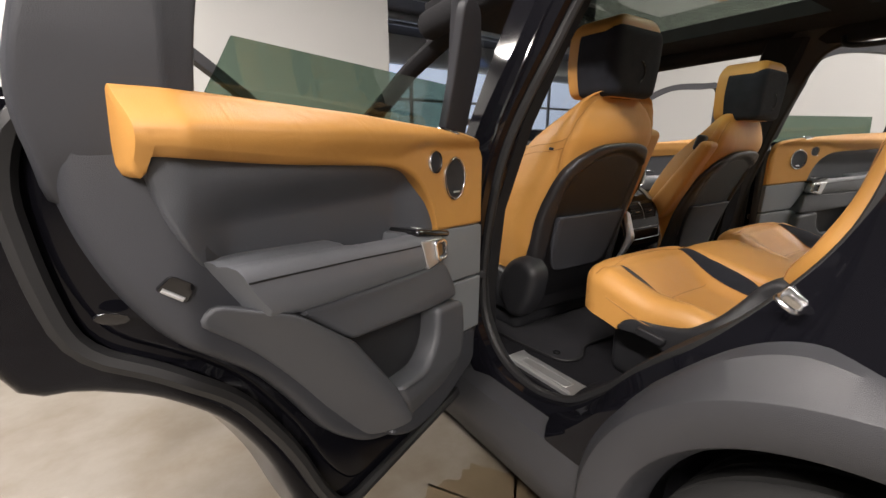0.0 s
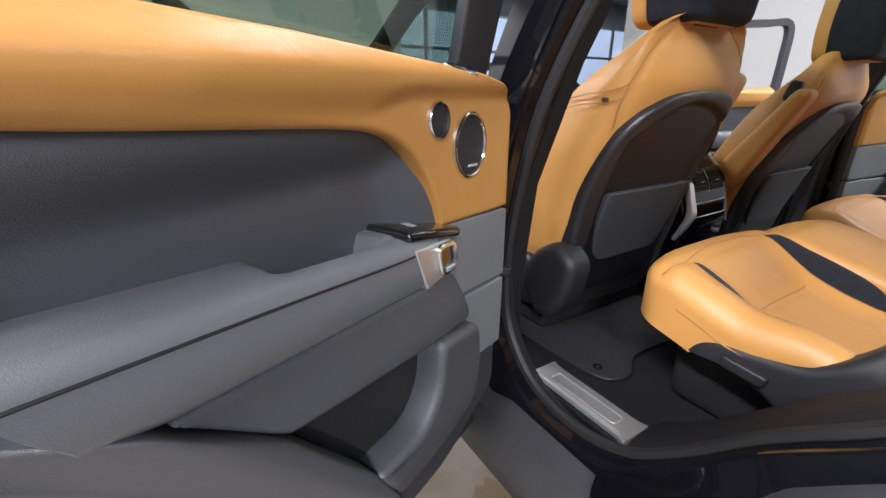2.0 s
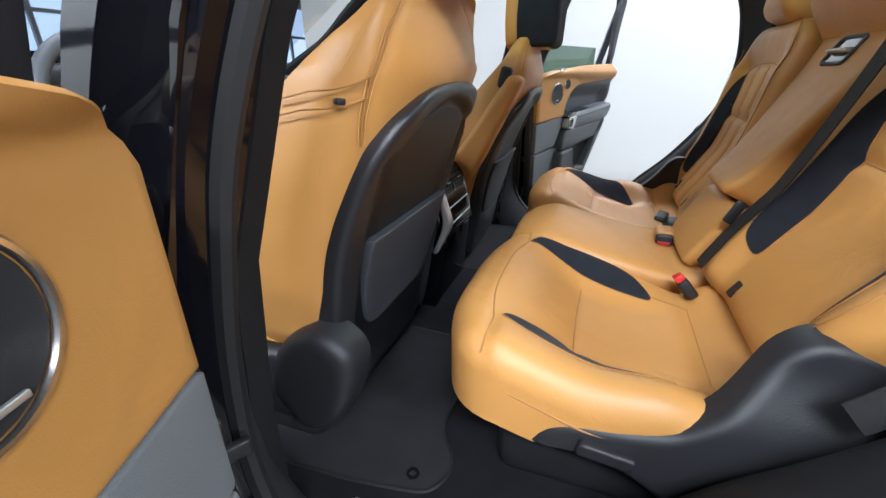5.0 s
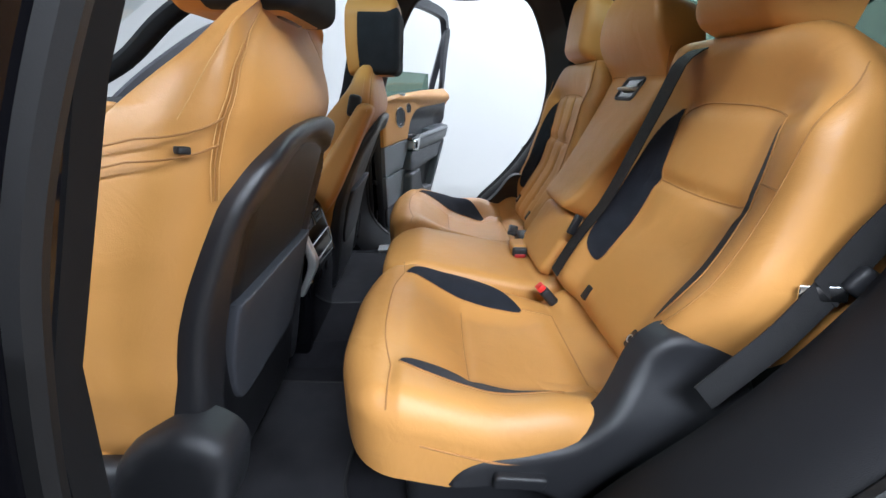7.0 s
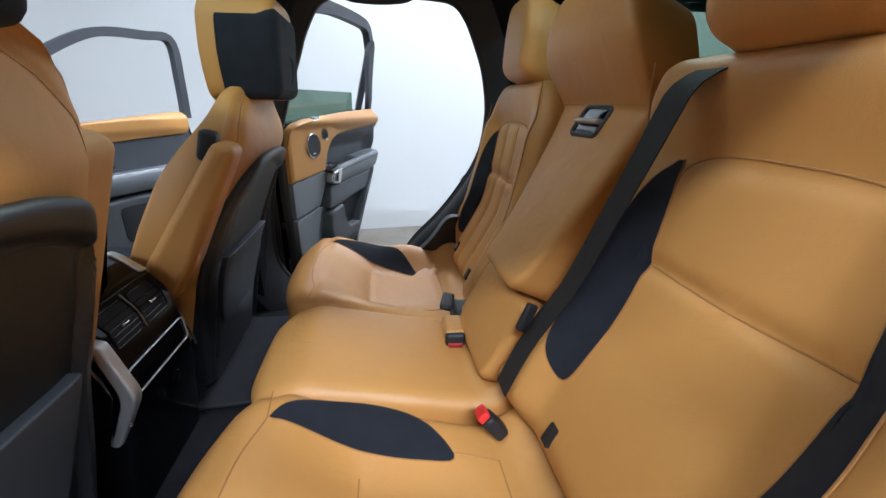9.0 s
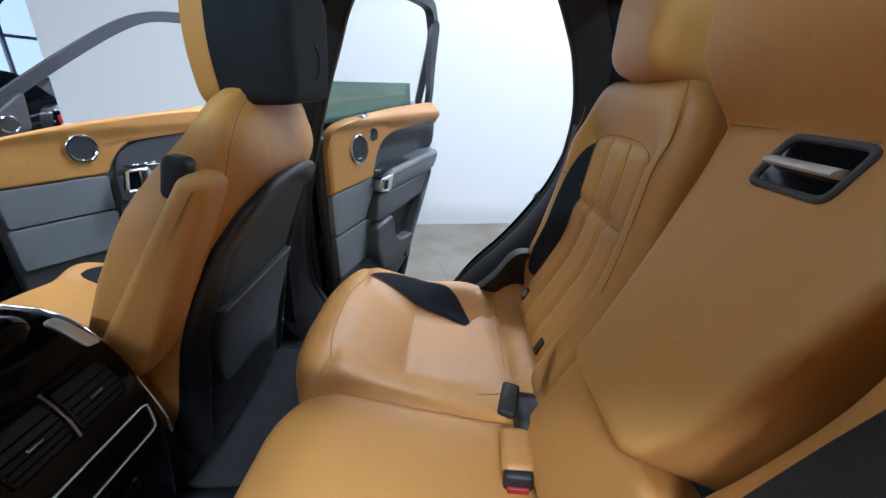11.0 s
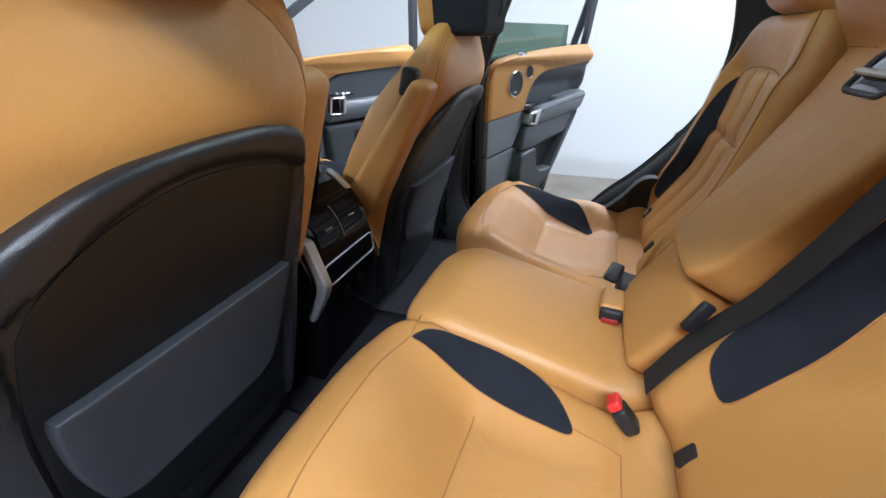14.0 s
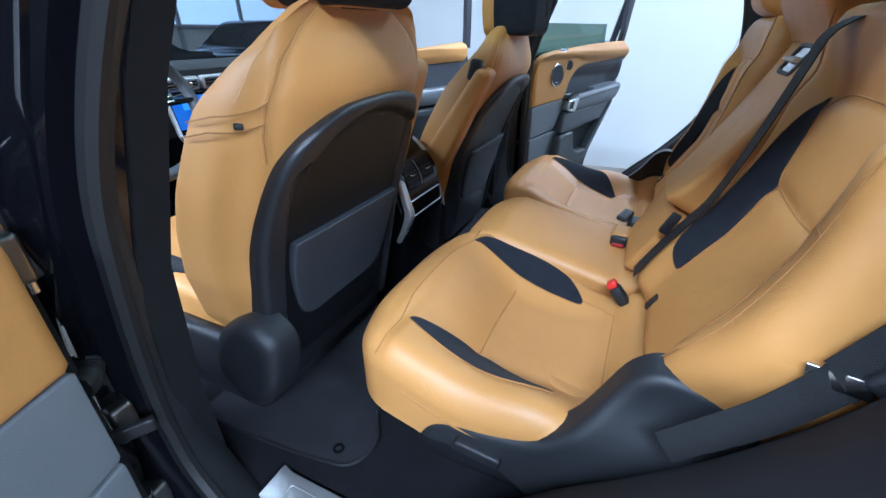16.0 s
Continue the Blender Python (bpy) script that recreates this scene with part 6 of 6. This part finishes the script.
    blade = rounded([(1.586, 0.935, 0.006), (1.556, 0.845, 0.02), (1.560, 0.826, 0.012), (1.60, 0.745, 0.01), (1.617, 0.75, 0.008), (1.580, 0.84, 0.02), (1.608, 0.94, 0.006)], n=5)
    part("side_panel", pad(blade, lambda u, v, w: (-(0.120 + w) - 0.004, u, v), lambda u, v: 0.010, r=0.005, d=0.02, rings=5, n=60, centre=(1.588, 0.845)), ALLOY, c, "satin metal side panel")
    lid = rounded([(-0.082, 1.672, 0.03), (-0.085, 1.97, 0.04), (0.077, 1.97, 0.04), (0.074, 1.672, 0.03)], n=6)
    part("lid", pad(lid, flat, lambda u, v: 1.036, r=0.022, d=0.06, rings=6, n=60), CONSOLE_GLOSS, c, "gloss black armrest lid")
    for k in (-0.03, 0.03):
        part("socket_cover", disc(lambda a, b, w: place(k + a, 0.77 + b, 0.001 + w), 0.014, -0.004, 0.003), CONSOLE_GLOSS, c)


console()


# ---- dashboard ----
def dashboard():
    d = thing("dashboard", (0, 2.8, 0.6), "tan and charcoal leather dashboard with two screens", "dashboard")
    loops = []
    for x in np.linspace(-0.80, 0.80, 26):
        bow = 0.05 * (x / 0.8) ** 2
        loops.append([(x, 2.54 - bow, 1.02), (x, 2.52 - bow, 1.10), (x, 2.52 - bow, 1.185), (x, 2.57 - bow, 1.213), (x, 2.75, 1.205), (x, 2.97, 1.15), (x, 2.97, 0.7), (x, 2.8, 0.66), (x, 2.62 - bow, 0.84)])
    part("top", loft(loops), DASH, d)
    for x0, x1 in ((0.20, 0.60), (-0.60, -0.20)):
        fascia = rounded([(x0, 1.04), (x0, 1.185), (x1, 1.20), (x1, 1.03)], 0.02)
        part("fascia", pad(fascia, lambda u, v, w: (u, 2.50 - 0.05 * (u / 0.8) ** 2 - w, v), lambda u, v: 0.028, r=0.02, d=0.08, rings=6, n=60), TAN, d, "tan leather fascia")
    for k, w in ((-0.675, 0.13), (-0.075, 0.135), (0.075, 0.135), (0.675, 0.13)):
        bow = 0.05 * (k / 0.8) ** 2
        z = 1.145 if abs(k) < 0.2 else 1.115
        if abs(k) > 0.3:
            bow += 0.03
        v_ob = part("air_vent", rbox((k, 2.485 - bow, z), (w, 0.03, 0.045 if abs(k) < 0.2 else 0.155), 0.008), ALLOY, d, "satin framed air vent")
        part("vent_cavity", rbox((k, 2.472 - bow, z), (w - 0.016, 0.012, (0.045 if abs(k) < 0.2 else 0.155) - 0.016), 0.004), PIANO, v_ob)
        for q in (-1, 0, 1):
            part("slat", rbox((k, 2.464 - bow, z + q * (0.010 if abs(k) < 0.2 else 0.034)), (w - 0.02, 0.008, 0.005), 0.002), GREY_PLASTIC, v_ob)
        part("vent_tab", rbox((k + 0.02, 2.458 - bow, z), (0.02, 0.008, 0.014), 0.002), CHROME, v_ob)
    lean = pose(0, 0, 0, -10, 0, 0)
    scr = part("screen", rbox((0.0, 2.47, 1.055), (0.29, 0.02, 0.125), 0.006, turn=lean), PIANO, d, "lit centre touch screen")
    part("display", rbox((0.0, 2.4592, 1.055), (0.27, 0.002, 0.105), 0.0008, turn=lean), SCREEN, scr)
    for k in range(6):
        part("icon", rbox((-0.10 + 0.04 * k, 2.4622, 1.035), (0.014, 0.002, 0.014), 0.0008, turn=lean), ICON, scr)
    part("icon", rbox((-0.06, 2.4535, 1.08), (0.09, 0.002, 0.03), 0.0008, turn=lean), ICON_DIM, scr)
    part("icon", rbox((0.07, 2.4535, 1.08), (0.09, 0.002, 0.03), 0.0008, turn=lean), ICON_DIM, scr)
    slope = pose(0, 0, 0, -48, 0, 0)
    scr2 = part("screen", rbox((0.0, 2.40, 0.93), (0.27, 0.02, 0.17), 0.006, turn=slope), PIANO, d, "dim lower touch screen")
    part("display", rbox((0.0, 2.3925, 0.937), (0.25, 0.002, 0.15), 0.0008, turn=slope), SCREEN_DIM, scr2)
    for q in (-1, 1):
        part("trim_strip", tube([(q * 0.15, 2.47, 1.12), (q * 0.15, 2.44, 0.99), (q * 0.15, 2.30, 0.86)], 0.008, 8), ALLOY, d)
    part("binnacle", rbox((-0.41, 2.50, 1.19), (0.34, 0.14, 0.11), 0.045), BLACK_PLASTIC, d)


dashboard()
wheel = thing("steering_wheel", (-0.41, 2.3, 1.05), "black leather steering wheel with chrome switch pads", "steering wheel")
tilt = pose(-0.41, 2.22, 1.13, 66, 0, 0)
circle = [tilt @ Vector((0.185 * math.cos(a), 0.185 * math.sin(a), 0)) for a in np.linspace(0, 2 * math.pi, 48, endpoint=False)]
part("rim", tube(circle, 0.016, 10, True), GREY_LEATHER, wheel)
part("hub", moved(rbox((0, -0.01, -0.02), (0.14, 0.12, 0.05), 0.02), lambda x, y, z: tilt @ Vector((x, y, z))), TAN, wheel)
for a in (0, 180, 270):
    g = radians(a)
    part("spoke", tube([tilt @ Vector((0.05 * math.cos(g), 0.05 * math.sin(g), -0.015)), tilt @ Vector((0.18 * math.cos(g), 0.18 * math.sin(g), 0))], 0.018, 8, squash=0.5), PIANO, wheel)
for q in (-1, 1):
    pad_ob = part("switch_pad", moved(rbox((q * 0.105, 0.012, 0.004), (0.05, 0.045, 0.012), 0.006), lambda x, y, z: tilt @ Vector((x, y, z))), PIANO, wheel)
    for k in range(3):
        part("switch", moved(rbox((q * 0.105, -0.002 + 0.014 * k, 0.011), (0.034, 0.006, 0.004), 0.001), lambda x, y, z: tilt @ Vector((x, y, z))), CHROME, pad_ob)
part("column", tube([tilt @ Vector((0, 0, -0.03)), tilt @ Vector((0, 0, -0.28))], 0.035, 10), BLACK_PLASTIC, wheel)

# ---- floor mats ----
for s in (-1, 1):
    mat = thing("floor_mat", (s * 0.5, 1.58, 0.54), "black carpet floor mat with a stitched edge", "floor mat", "floor mats")
    loop = rounded([(s * 0.70, 1.80, 0.03), (s * 0.69, 1.55, 0.1), (s * 0.668, 1.41, 0.03), (s * 0.60, 1.385, 0.03), (s * 0.53, 1.44, 0.06), (s * 0.46, 1.44, 0.06), (s * 0.22, 1.42, 0.05), (s * 0.20, 1.80, 0.03)], n=6)
    part("carpet", pad(loop, lambda u, v, w: (u, v, 0.548 + w), None, r=0.003, d=0.009, rings=5, n=90), MATFAB, mat)
    part("binding", tube([(u, v, 0.546) for u, v in even(loop, 100)], 0.004, 6, True), RUBBER, mat)
    part("eyelet", hoop(lambda a, b, w: (s * 0.645 + a, 1.452 + b, 0.551 + w), 0.009, 0.003, 0.0, 20), PIANO, mat)
